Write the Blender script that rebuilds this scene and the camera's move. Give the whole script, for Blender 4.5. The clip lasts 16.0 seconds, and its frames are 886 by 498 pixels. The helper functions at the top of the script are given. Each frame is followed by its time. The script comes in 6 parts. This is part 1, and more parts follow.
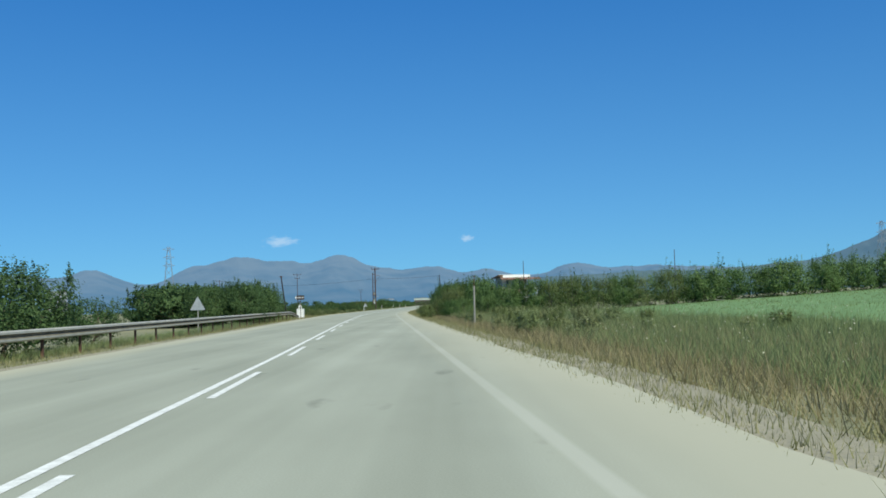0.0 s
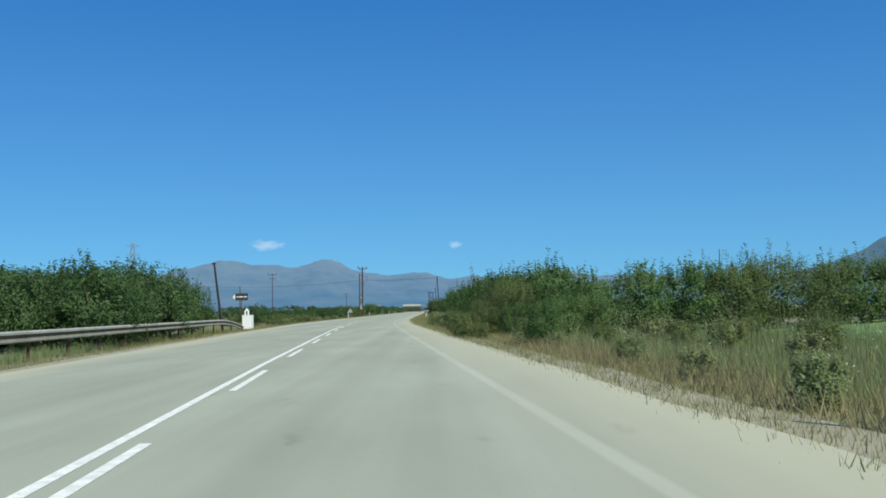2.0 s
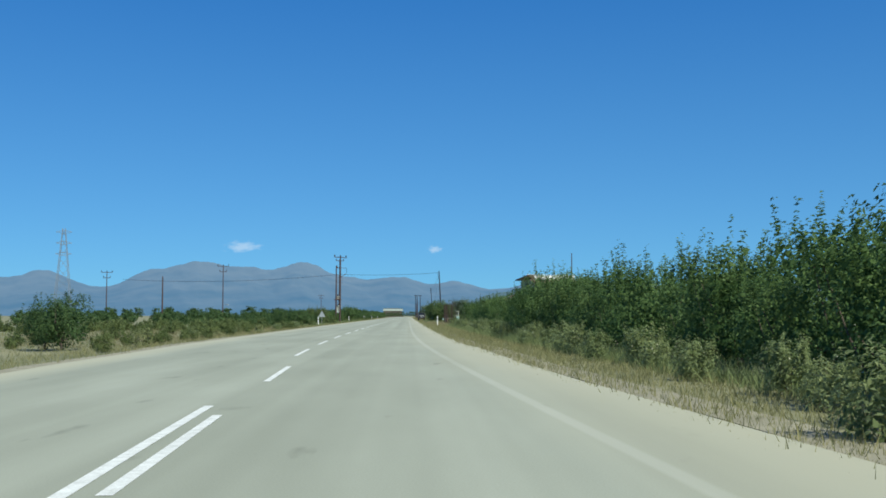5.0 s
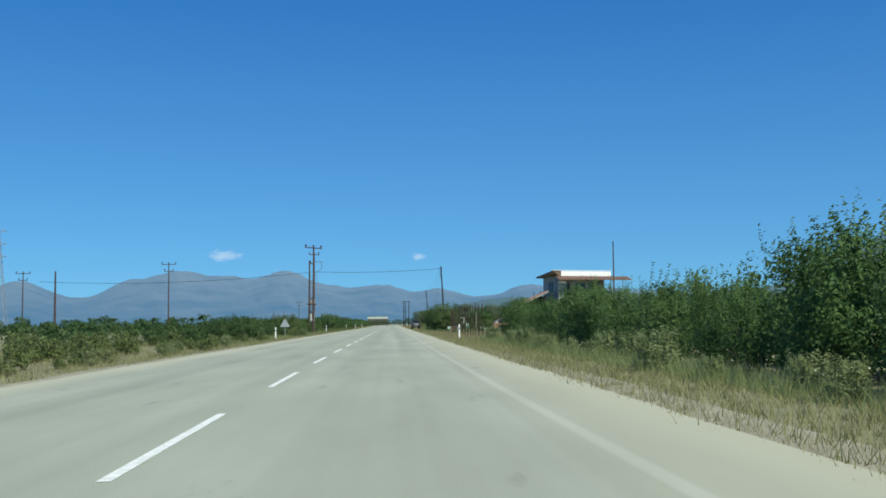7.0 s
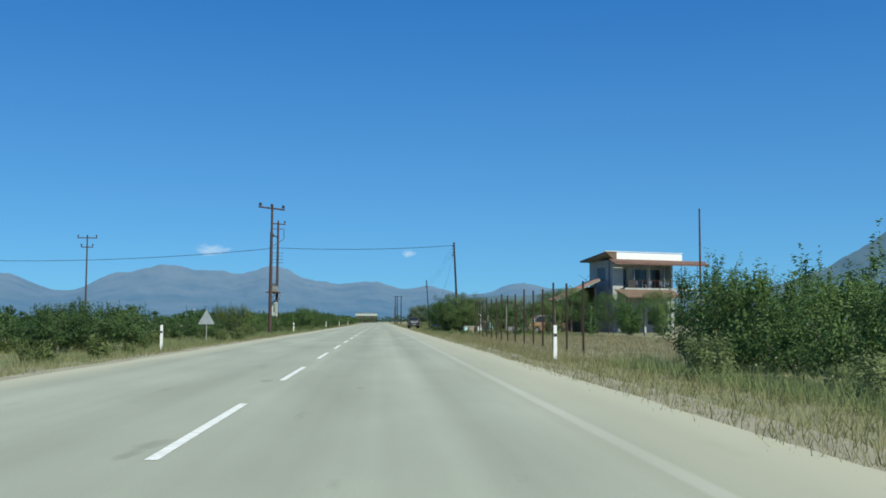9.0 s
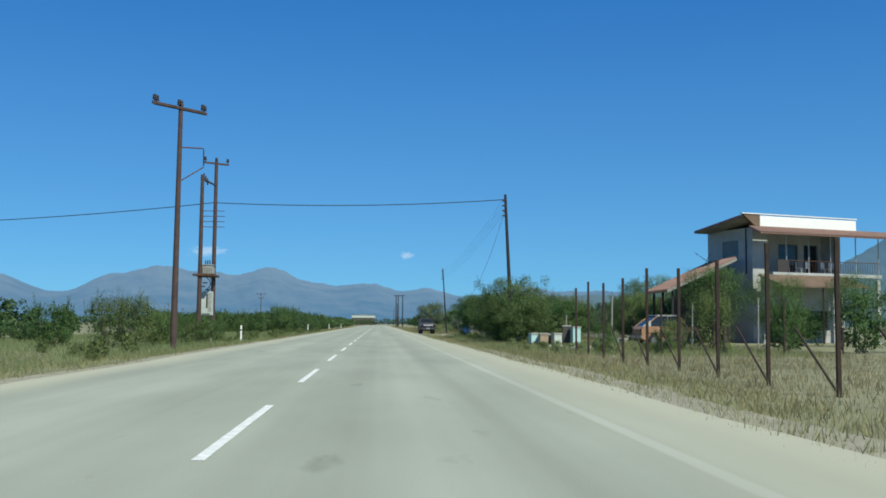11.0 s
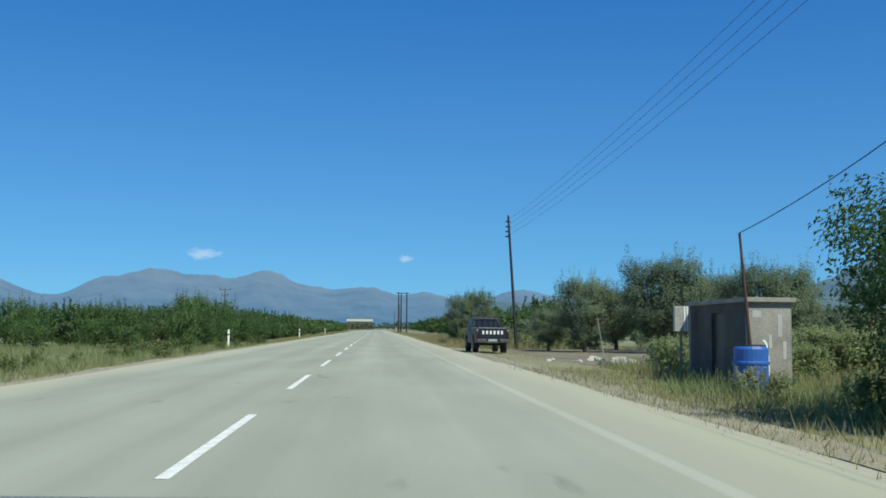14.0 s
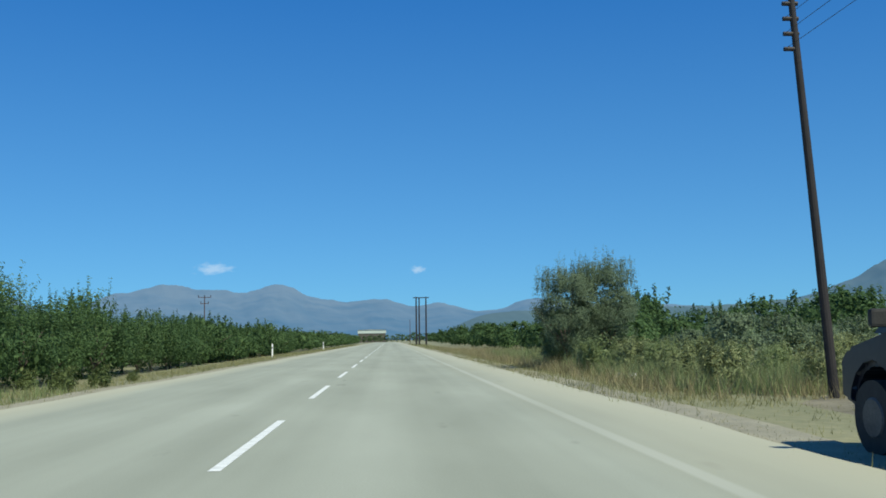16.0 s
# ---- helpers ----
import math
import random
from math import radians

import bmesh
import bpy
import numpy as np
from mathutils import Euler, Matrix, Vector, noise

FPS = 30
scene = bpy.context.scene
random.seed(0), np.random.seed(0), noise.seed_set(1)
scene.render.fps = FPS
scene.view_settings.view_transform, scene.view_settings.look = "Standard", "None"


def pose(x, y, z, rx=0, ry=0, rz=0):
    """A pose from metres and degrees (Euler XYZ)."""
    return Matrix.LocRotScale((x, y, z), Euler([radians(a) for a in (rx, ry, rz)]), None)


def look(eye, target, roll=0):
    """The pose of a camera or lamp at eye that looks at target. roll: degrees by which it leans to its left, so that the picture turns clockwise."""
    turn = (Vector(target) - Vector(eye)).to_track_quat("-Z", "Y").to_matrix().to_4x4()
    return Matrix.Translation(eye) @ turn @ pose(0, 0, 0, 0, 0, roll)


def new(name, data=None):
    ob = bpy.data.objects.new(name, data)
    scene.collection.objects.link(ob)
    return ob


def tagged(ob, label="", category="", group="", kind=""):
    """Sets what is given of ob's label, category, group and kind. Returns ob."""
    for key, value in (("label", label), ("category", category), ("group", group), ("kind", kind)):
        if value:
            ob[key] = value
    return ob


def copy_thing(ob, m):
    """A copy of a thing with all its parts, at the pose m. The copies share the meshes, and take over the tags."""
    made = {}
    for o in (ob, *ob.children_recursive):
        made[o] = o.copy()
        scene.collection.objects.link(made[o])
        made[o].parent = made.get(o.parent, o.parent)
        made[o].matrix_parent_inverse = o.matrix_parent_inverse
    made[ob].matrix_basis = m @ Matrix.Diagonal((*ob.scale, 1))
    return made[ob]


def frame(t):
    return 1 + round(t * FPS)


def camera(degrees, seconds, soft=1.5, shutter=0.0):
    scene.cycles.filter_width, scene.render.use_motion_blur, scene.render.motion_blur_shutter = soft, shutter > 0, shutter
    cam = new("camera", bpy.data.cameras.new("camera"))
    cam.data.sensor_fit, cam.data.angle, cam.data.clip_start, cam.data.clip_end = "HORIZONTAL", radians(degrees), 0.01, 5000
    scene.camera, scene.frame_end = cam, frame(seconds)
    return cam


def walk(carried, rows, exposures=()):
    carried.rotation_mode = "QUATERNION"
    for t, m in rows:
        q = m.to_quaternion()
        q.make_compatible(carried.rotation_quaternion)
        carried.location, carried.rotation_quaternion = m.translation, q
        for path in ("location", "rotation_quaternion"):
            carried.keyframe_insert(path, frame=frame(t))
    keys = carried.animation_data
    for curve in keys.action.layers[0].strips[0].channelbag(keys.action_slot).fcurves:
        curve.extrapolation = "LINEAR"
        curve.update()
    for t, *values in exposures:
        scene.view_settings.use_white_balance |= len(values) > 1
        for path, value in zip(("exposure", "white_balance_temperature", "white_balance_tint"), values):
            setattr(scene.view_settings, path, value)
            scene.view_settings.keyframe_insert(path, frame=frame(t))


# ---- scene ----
# ---------------------------------------------------------------- camera
EYE_Z = 1.2
DRIVE = [  # seconds, x, y, yaw to the left, pitch up, roll
    (0.0, 11.82, -0.00, -0.01, 3.04, -1.72),
    (0.5, 11.01, 11.31, -0.08, 3.18, -0.32),
    (1.0, 10.20, 22.63, -0.30, 3.31, -1.32),
    (1.5, 9.40, 33.95, -0.54, 3.47, -1.45),
    (2.0, 8.61, 45.27, -0.74, 3.40, -0.97),
    (2.5, 7.84, 56.60, -0.97, 3.33, -1.15),
    (3.0, 7.08, 67.92, -1.28, 3.41, -1.25),
    (3.5, 6.31, 79.20, -1.54, 3.55, -1.36),
    (4.0, 5.54, 90.47, -1.40, 3.65, -0.49),
    (6.5, 2.62, 147.77, -2.58, 3.90, -0.33),
    (7.0, 2.44, 159.30, -2.91, 4.14, -0.61),
    (7.5, 2.31, 170.85, -2.93, 4.09, -0.18),
    (8.0, 2.20, 182.40, -3.30, 4.11, -0.44),
    (8.5, 2.09, 193.97, -3.36, 4.02, -0.03),
    (11.0, 1.55, 252.67, -3.61, 4.18, 0.38),
    (11.5, 1.53, 264.56, -3.61, 4.24, 0.35),
    (12.0, 1.53, 276.48, -3.51, 4.35, 0.64),
    (12.5, 1.53, 288.43, -3.43, 4.38, 0.83),
    (13.0, 1.59, 300.41, -3.52, 4.32, 0.09),
    (13.5, 1.63, 312.36, -3.49, 4.27, -0.22),
    (14.0, 1.66, 324.25, -3.70, 4.44, 0.54),
    (14.5, 1.66, 336.00, -3.57, 4.47, 0.54),
    (15.0, 1.63, 347.56, -3.48, 4.61, 0.39),
    (15.5, 1.63, 358.80, -3.32, 4.81, 0.06),
    (16.0, 1.64, 369.93, -3.04, 5.04, -0.7),
]


def drive_pose(x, y, yaw, pitch, roll):
    a, b = radians(yaw), radians(pitch)
    eye = Vector((x, y, EYE_Z))
    return look(eye, eye + Vector((-math.sin(a) * math.cos(b), math.cos(a) * math.cos(b), math.sin(b))), roll)


cam = camera(46.9, 16.0, soft=1.7)
walk(cam, [(t, drive_pose(*r)) for t, *r in DRIVE], exposures=[(0.0, 0.0), (16.0, 0.0)])

# ---------------------------------------------------------------- light
SUN_WAY = Vector((0.36, -0.54, 0.76)).normalized()  # from the place to the sun
world = bpy.data.worlds.new("world")
scene.world = world
world.use_nodes = True
_bg = world.node_tree.nodes["Background"]
_sky = world.node_tree.nodes.new("ShaderNodeTexSky")
_sky.sky_type = "NISHITA"
_sky.sun_disc = False
_sky.sun_elevation = math.asin(SUN_WAY.z)
_sky.sun_rotation = math.atan2(SUN_WAY.x, SUN_WAY.y)
_sky.air_density, _sky.dust_density, _sky.ozone_density, _sky.altitude = 1.0, 0.35, 2.0, 3000
_soft = world.node_tree.nodes.new("ShaderNodeGamma")
_soft.inputs["Gamma"].default_value = 0.42
_tint = world.node_tree.nodes.new("ShaderNodeMix")
_tint.data_type, _tint.blend_type = "RGBA", "MULTIPLY"
_tint.inputs[0].default_value = 1.0
_where = world.node_tree.nodes.new("ShaderNodeTexCoord")
_up = world.node_tree.nodes.new("ShaderNodeSeparateXYZ")
_air = world.node_tree.nodes.new("ShaderNodeValToRGB")  # pale haze low down, clear southern blue above
_air.color_ramp.elements[0].position, _air.color_ramp.elements[0].color = 0.0, (0.92, 2.36, 3.58, 1)
_air.color_ramp.elements[1].position, _air.color_ramp.elements[1].color = 0.32, (0.32, 1.52, 3.36, 1)
world.node_tree.links.new(_where.outputs["Generated"], _up.inputs[0])
world.node_tree.links.new(_up.outputs[2], _air.inputs[0])
world.node_tree.links.new(_air.outputs[0], _tint.inputs[7])
world.node_tree.links.new(_sky.outputs[0], _soft.inputs["Color"])
world.node_tree.links.new(_soft.outputs[0], _tint.inputs[6])
world.node_tree.links.new(_tint.outputs[2], _bg.inputs[0])
_bg.inputs[1].default_value = 0.092
sun_data = bpy.data.lights.new("sun", "SUN")
sun_data.energy, sun_data.angle, sun_data.color = 5.3, radians(0.5), (0.96, 0.97, 0.80)
sun = new("sun", sun_data)
sun.matrix_world = look(SUN_WAY * 50, (0, 0, 0))


# ---------------------------------------------------------------- materials
def mat_base(name, rough=0.7, metal=0.0):
    m = bpy.data.materials.new(name)
    m.use_nodes = True
    b = m.node_tree.nodes["Principled BSDF"]
    b.inputs["Roughness"].default_value = rough
    b.inputs["Metallic"].default_value = metal
    return m, m.node_tree.nodes, m.node_tree.links, b


def rgba(c):
    return (c[0], c[1], c[2], 1)


def ramp(nodes, stops):
    r = nodes.new("ShaderNodeValToRGB")
    while len(r.color_ramp.elements) < len(stops):
        r.color_ramp.elements.new(0.5)
    for e, (p, c) in zip(r.color_ramp.elements, stops):
        e.position, e.color = p, rgba(c)
    return r


def noisy(name, dark, light, scale=3.0, fine=40.0, rough=0.8, metal=0.0, bump=0.2, detail=6, bump_dist=0.02, spread=0.18):
    """A surface that varies between two colours at two scales, with fine relief."""
    m, n, l, b = mat_base(name, rough, metal)
    co = n.new("ShaderNodeTexCoord")
    a = n.new("ShaderNodeTexNoise")
    a.inputs["Scale"].default_value, a.inputs["Detail"].default_value = scale, detail
    f = n.new("ShaderNodeTexNoise")
    f.inputs["Scale"].default_value, f.inputs["Detail"].default_value = fine, 3
    l.new(co.outputs["Object"], a.inputs["Vector"])
    l.new(co.outputs["Object"], f.inputs["Vector"])
    mix = n.new("ShaderNodeMix")
    mix.inputs[0].default_value = 0.4
    l.new(a.outputs["Fac"], mix.inputs[2])
    l.new(f.outputs["Fac"], mix.inputs[3])
    r = ramp(n, [(0.5 - spread, dark), (0.5 + spread, light)])
    l.new(mix.outputs[0], r.inputs[0])
    l.new(r.outputs[0], b.inputs["Base Color"])
    if bump:
        bp = n.new("ShaderNodeBump")
        bp.inputs["Strength"].default_value, bp.inputs["Distance"].default_value = bump, bump_dist
        l.new(f.outputs["Fac"], bp.inputs["Height"])
        l.new(bp.outputs[0], b.inputs["Normal"])
    return m


def leafy(name, dark, light, through_light=0.42):
    """Leaves: colour varies from leaf to leaf and from plant to plant, some light comes through."""
    m, n, l, b = mat_base(name, 0.6)
    b.inputs["Specular IOR Level"].default_value = 0.12
    geo, info = n.new("ShaderNodeNewGeometry"), n.new("ShaderNodeObjectInfo")
    add = n.new("ShaderNodeMix")
    add.inputs[0].default_value = 0.35
    l.new(geo.outputs["Random Per Island"], add.inputs[2])
    l.new(info.outputs["Random"], add.inputs[3])
    r = ramp(n, [(0.1, dark), (0.75, light), (1.0, (light[0] * 1.28, light[1] * 1.2, light[2] * 1.18))])
    l.new(add.outputs[0], r.inputs[0])
    l.new(r.outputs[0], b.inputs["Base Color"])
    t = n.new("ShaderNodeBsdfTranslucent")
    l.new(r.outputs[0], t.inputs["Color"])
    s = n.new("ShaderNodeMixShader")
    s.inputs[0].default_value = through_light
    out = n["Material Output"]
    l.new(b.outputs[0], s.inputs[1])
    l.new(t.outputs[0], s.inputs[2])
    l.new(s.outputs[0], out.inputs["Surface"])
    return m


def far_hill(name, low, high, top_z, haze_glow):
    """Rock and scrub of a distant backdrop; the haze of miles of air is painted in, as bluish colour and emission."""
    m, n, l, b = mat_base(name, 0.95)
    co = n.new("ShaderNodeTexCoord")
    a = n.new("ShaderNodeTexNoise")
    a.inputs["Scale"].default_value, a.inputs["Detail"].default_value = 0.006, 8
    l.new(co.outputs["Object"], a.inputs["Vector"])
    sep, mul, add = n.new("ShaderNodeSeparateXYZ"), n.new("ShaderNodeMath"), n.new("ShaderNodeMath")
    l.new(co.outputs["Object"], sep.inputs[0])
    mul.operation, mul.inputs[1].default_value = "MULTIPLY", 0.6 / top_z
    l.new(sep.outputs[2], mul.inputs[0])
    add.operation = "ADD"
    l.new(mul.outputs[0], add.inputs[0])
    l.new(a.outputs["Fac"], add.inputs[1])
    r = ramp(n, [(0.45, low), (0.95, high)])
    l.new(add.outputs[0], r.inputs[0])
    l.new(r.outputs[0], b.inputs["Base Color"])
    # emission stands in for bright air before the slopes
    if haze_glow:
        b.inputs["Emission Color"].default_value = rgba(haze_glow)
    b.inputs["Emission Strength"].default_value = 1.0 if haze_glow else 0.0
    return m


LEFT_EDGE, RIGHT_EDGE = -5.5, 6.1  # of the asphalt, from its centre line


def asphalt():
    """Old bleached asphalt: long bands from the wheels, patches, fine grit and tar stains, dust drifted in from both edges."""
    m, n, l, b = mat_base("pale worn asphalt", 0.9)
    b.inputs["Specular IOR Level"].default_value = 0.2
    co = n.new("ShaderNodeTexCoord")

    def layer(sx, sy, scale, detail):
        mp, tx = n.new("ShaderNodeMapping"), n.new("ShaderNodeTexNoise")
        mp.inputs["Scale"].default_value = (sx, sy, 1)
        tx.inputs["Scale"].default_value, tx.inputs["Detail"].default_value = scale, detail
        l.new(co.outputs["Object"], mp.inputs[0])
        l.new(mp.outputs[0], tx.inputs["Vector"])
        return tx.outputs["Fac"]

    bands, patches, grit, stains = layer(0.9, 0.006, 1.0, 3), layer(0.5, 0.12, 1.0, 5), layer(1, 1, 55, 3), layer(1.4, 0.35, 1.0, 4)
    m1, m2 = n.new("ShaderNodeMix"), n.new("ShaderNodeMix")
    m1.inputs[0].default_value, m2.inputs[0].default_value = 0.45, 0.22
    l.new(bands, m1.inputs[2])
    l.new(patches, m1.inputs[3])
    l.new(m1.outputs[0], m2.inputs[2])
    l.new(grit, m2.inputs[3])
    r = ramp(n, [(0.34, (0.242, 0.252, 0.196)), (0.52, (0.312, 0.323, 0.256)), (0.68, (0.382, 0.394, 0.318))])
    l.new(m2.outputs[0], r.inputs[0])
    sr = ramp(n, [(0.66, (1, 1, 1)), (0.76, (0.72, 0.72, 0.72))])
    l.new(stains, sr.inputs[0])
    mx = n.new("ShaderNodeMix")
    mx.data_type, mx.blend_type = "RGBA", "MULTIPLY"
    mx.inputs[0].default_value = 1.0
    l.new(r.outputs[0], mx.inputs[6])
    l.new(sr.outputs[0], mx.inputs[7])
    across, split = n.new("ShaderNodeUVMap"), n.new("ShaderNodeSeparateXYZ")
    across.uv_map = "across"
    l.new(across.outputs[0], split.inputs[0])
    wander = n.new("ShaderNodeMath")
    wander.operation, wander.inputs[1].default_value = "MULTIPLY_ADD", 1.3
    l.new(layer(0.6, 0.09, 1.0, 5), wander.inputs[0])
    l.new(split.outputs[0], wander.inputs[2])
    edges = n.new("ShaderNodeValToRGB")
    for e, (p, v) in zip([edges.color_ramp.elements[0], edges.color_ramp.elements[1]] + [edges.color_ramp.elements.new(0.5) for _ in range(2)], ((0.0, 1.0), (1.0, 1.0), (0.1, 0.0), (0.81, 0.0))):
        e.position, e.color = p, (v, v, v, 1)
    span = n.new("ShaderNodeMapRange")
    span.inputs[1].default_value, span.inputs[2].default_value = LEFT_EDGE + 0.9, RIGHT_EDGE + 0.45
    l.new(wander.outputs[0], span.inputs[0])
    l.new(span.outputs[0], edges.inputs[0])
    dusty = n.new("ShaderNodeMix")
    dusty.data_type = "RGBA"
    dusty.inputs[7].default_value = rgba((0.405, 0.39, 0.288))
    l.new(edges.outputs[0], dusty.inputs[0])
    l.new(mx.outputs[2], dusty.inputs[6])
    # the edge line, worn down to a pale band
    off, wide_, fade, worn, line = n.new("ShaderNodeMath"), n.new("ShaderNodeMath"), n.new("ShaderNodeMapRange"), n.new("ShaderNodeMath"), n.new("ShaderNodeMix")
    off.operation, off.inputs[1].default_value = "SUBTRACT", 4.34
    wide_.operation = "ABSOLUTE"
    worn.operation = "MULTIPLY"
    fade.inputs[1].default_value, fade.inputs[2].default_value = 0.12, 0.06
    l.new(split.outputs[0], off.inputs[0])
    l.new(off.outputs[0], wide_.inputs[0])
    l.new(wide_.outputs[0], fade.inputs[0])
    l.new(fade.outputs[0], worn.inputs[0])
    l.new(patches, worn.inputs[1])
    line.data_type = "RGBA"
    line.inputs[7].default_value = rgba((0.44, 0.44, 0.365))
    l.new(worn.outputs[0], line.inputs[0])
    l.new(dusty.outputs[2], line.inputs[6])
    l.new(line.outputs[2], b.inputs["Base Color"])
    bp = n.new("ShaderNodeBump")
    bp.inputs["Strength"].default_value, bp.inputs["Distance"].default_value = 0.25, 0.006
    l.new(grit, bp.inputs["Height"])
    l.new(bp.outputs[0], b.inputs["Normal"])
    return m


M_ASPHALT = asphalt()
M_PAINT = noisy("worn road paint", (0.5, 0.5, 0.46), (0.82, 0.82, 0.78), 6, 50, 0.8, bump=0.1)
M_PAINT.node_tree.nodes["Principled BSDF"].inputs["Specular IOR Level"].default_value = 0.15
M_SHOULDER = noisy("gravel shoulder", (0.22, 0.20, 0.135), (0.345, 0.315, 0.225), 1.2, 25, 0.95, bump=0.6, bump_dist=0.03)
M_SOIL = noisy("dry earth with grass", (0.14, 0.145, 0.07), (0.27, 0.25, 0.14), 0.12, 4, 0.95, bump=0.5, bump_dist=0.06)
M_FIELD = noisy("green crop field", (0.10, 0.185, 0.06), (0.155, 0.26, 0.09), 0.2, 6, 0.9, bump=0.5, bump_dist=0.08)
M_TILLED = noisy("bare raked earth", (0.095, 0.085, 0.052), (0.255, 0.222, 0.15), 0.55, 7, 0.95, bump=0.6, bump_dist=0.05)
M_STEEL = noisy("galvanised steel", (0.28, 0.27, 0.235), (0.46, 0.45, 0.40), 2.0, 30, 0.65, 0.1, bump=0.05)
M_VALLEY = noisy("darker brown valley of the beam", (0.10, 0.088, 0.06), (0.19, 0.165, 0.115), 2.0, 25, 0.9, 0.0, bump=0.1)
# bluish, close to the sky's tone: distance haze is put into this steel
M_PYLON = noisy("haze-tinted lattice steel", (0.17, 0.21, 0.26), (0.25, 0.30, 0.36), 2.0, 30, 0.7, 0.1, bump=0)
M_GREYBACK = noisy("grey sign back", (0.33, 0.35, 0.36), (0.48, 0.5, 0.5), 4, 30, 0.5, 0.4, bump=0.05)
M_WHITE = noisy("whitewash", (0.74, 0.74, 0.71), (0.86, 0.86, 0.83), 3, 30, 0.8, bump=0.15)
M_WALL = noisy("off-white render", (0.31, 0.32, 0.31), (0.46, 0.47, 0.455), 1.2, 25, 0.85, bump=0.15)
M_CONCRETE = noisy("weathered concrete", (0.17, 0.165, 0.145), (0.36, 0.345, 0.305), 1.5, 18, 0.9, bump=0.4)
M_WOODPOLE = noisy("creosoted pole wood", (0.04, 0.024, 0.021), (0.092, 0.053, 0.045), 2.5, 30, 0.8, bump=0.3)
# near-black: the look of a pole against the light is in the colour
M_DARKPOLE = noisy("darkened pole wood", (0.011, 0.010, 0.012), (0.03, 0.025, 0.026), 2.5, 30, 0.85, bump=0.3)
M_BARK = noisy("bark", (0.06, 0.048, 0.035), (0.16, 0.13, 0.10), 6, 40, 0.95, bump=0.6)
M_RUST = noisy("rusty steel", (0.055, 0.03, 0.02), (0.15, 0.075, 0.045), 6, 40, 0.85, 0.2, bump=0.3)
M_DARKRUST = noisy("dark rusted steel", (0.02, 0.013, 0.011), (0.055, 0.032, 0.024), 6, 40, 0.9, 0.1, bump=0.3)
M_TILE = noisy("terracotta roof", (0.19, 0.108, 0.082), (0.33, 0.205, 0.16), 2.0, 14, 0.85, bump=0.4, bump_dist=0.04)
M_OLDTILE = noisy("brown weathered tiles", (0.10, 0.065, 0.045), (0.20, 0.135, 0.09), 2.0, 14, 0.9, bump=0.4, bump_dist=0.04)
M_DARKWALL = noisy("stained plaster with the hut side's shade", (0.055, 0.05, 0.043), (0.12, 0.108, 0.09), 1.4, 16, 0.9, bump=0.4)
M_DARKGLASS = noisy("dark window", (0.015, 0.02, 0.025), (0.03, 0.037, 0.045), 1, 10, 0.08, bump=0)
M_SHUTTER = noisy("blue-grey shutter", (0.10, 0.14, 0.16), (0.15, 0.20, 0.22), 2, 20, 0.6, bump=0.05)
M_BLACK = noisy("black rubber", (0.012, 0.012, 0.012), (0.03, 0.03, 0.03), 8, 40, 0.8, bump=0.1)
M_NAVY = noisy("dusty navy car paint", (0.007, 0.009, 0.017), (0.019, 0.022, 0.033), 1.2, 14, 0.4, 0.05, bump=0.02)
M_CHROME = noisy("dull bumper steel", (0.25, 0.25, 0.26), (0.5, 0.5, 0.5), 4, 30, 0.35, 0.7, bump=0.03)
M_BUMPER = noisy("grimy bumper steel", (0.045, 0.046, 0.048), (0.11, 0.11, 0.11), 4, 30, 0.55, 0.3, bump=0.03)
M_LETTER = noisy("white lettering", (0.66, 0.66, 0.66), (0.78, 0.78, 0.78), 6, 30, 0.5, bump=0)
M_RED = noisy("red lens", (0.06, 0.008, 0.008), (0.10, 0.013, 0.012), 6, 30, 0.25, bump=0)
M_AMBER = noisy("amber lens", (0.12, 0.035, 0.012), (0.16, 0.05, 0.015), 6, 30, 0.25, bump=0)
M_BLUE = noisy("blue plastic", (0.02, 0.085, 0.32), (0.035, 0.13, 0.42), 3, 20, 0.45, bump=0.05)
M_ORANGE = noisy("faded orange paint", (0.27, 0.145, 0.08), (0.38, 0.22, 0.13), 2, 20, 0.5, bump=0.03)
M_SIGN_SHADE = noisy("dark brown sign face, also carport shade", (0.035, 0.028, 0.025), (0.06, 0.05, 0.042), 5, 30, 0.5, bump=0)
M_TEAL = noisy("pale teal paint", (0.33, 0.52, 0.50), (0.45, 0.63, 0.60), 4, 25, 0.7, bump=0.1)
M_PALEHIVE = noisy("chalky pale green paint", (0.36, 0.42, 0.38), (0.55, 0.60, 0.55), 4, 25, 0.8, bump=0.1)
M_TAN = noisy("bare hive wood", (0.28, 0.20, 0.13), (0.42, 0.32, 0.22), 4, 25, 0.8, bump=0.2)
M_ROCK = noisy("pale limestone", (0.30, 0.28, 0.24), (0.54, 0.51, 0.46), 3, 20, 0.9, bump=0.6, bump_dist=0.03)
M_CABLE = noisy("black cable", (0.015, 0.015, 0.017), (0.03, 0.03, 0.03), 8, 20, 0.6, bump=0)
M_PORCELAIN = noisy("brown porcelain", (0.012, 0.01, 0.01), (0.03, 0.022, 0.02), 8, 20, 0.7, bump=0)
M_TANK = noisy("grey transformer paint", (0.24, 0.245, 0.225), (0.40, 0.41, 0.375), 5, 20, 0.6, 0.1, bump=0.05)
M_LEAF = leafy("broad leaves", (0.05, 0.105, 0.032), (0.128, 0.21, 0.074))
M_LEAF_Y = leafy("yellowish hedge leaves", (0.064, 0.122, 0.037), (0.158, 0.243, 0.088))
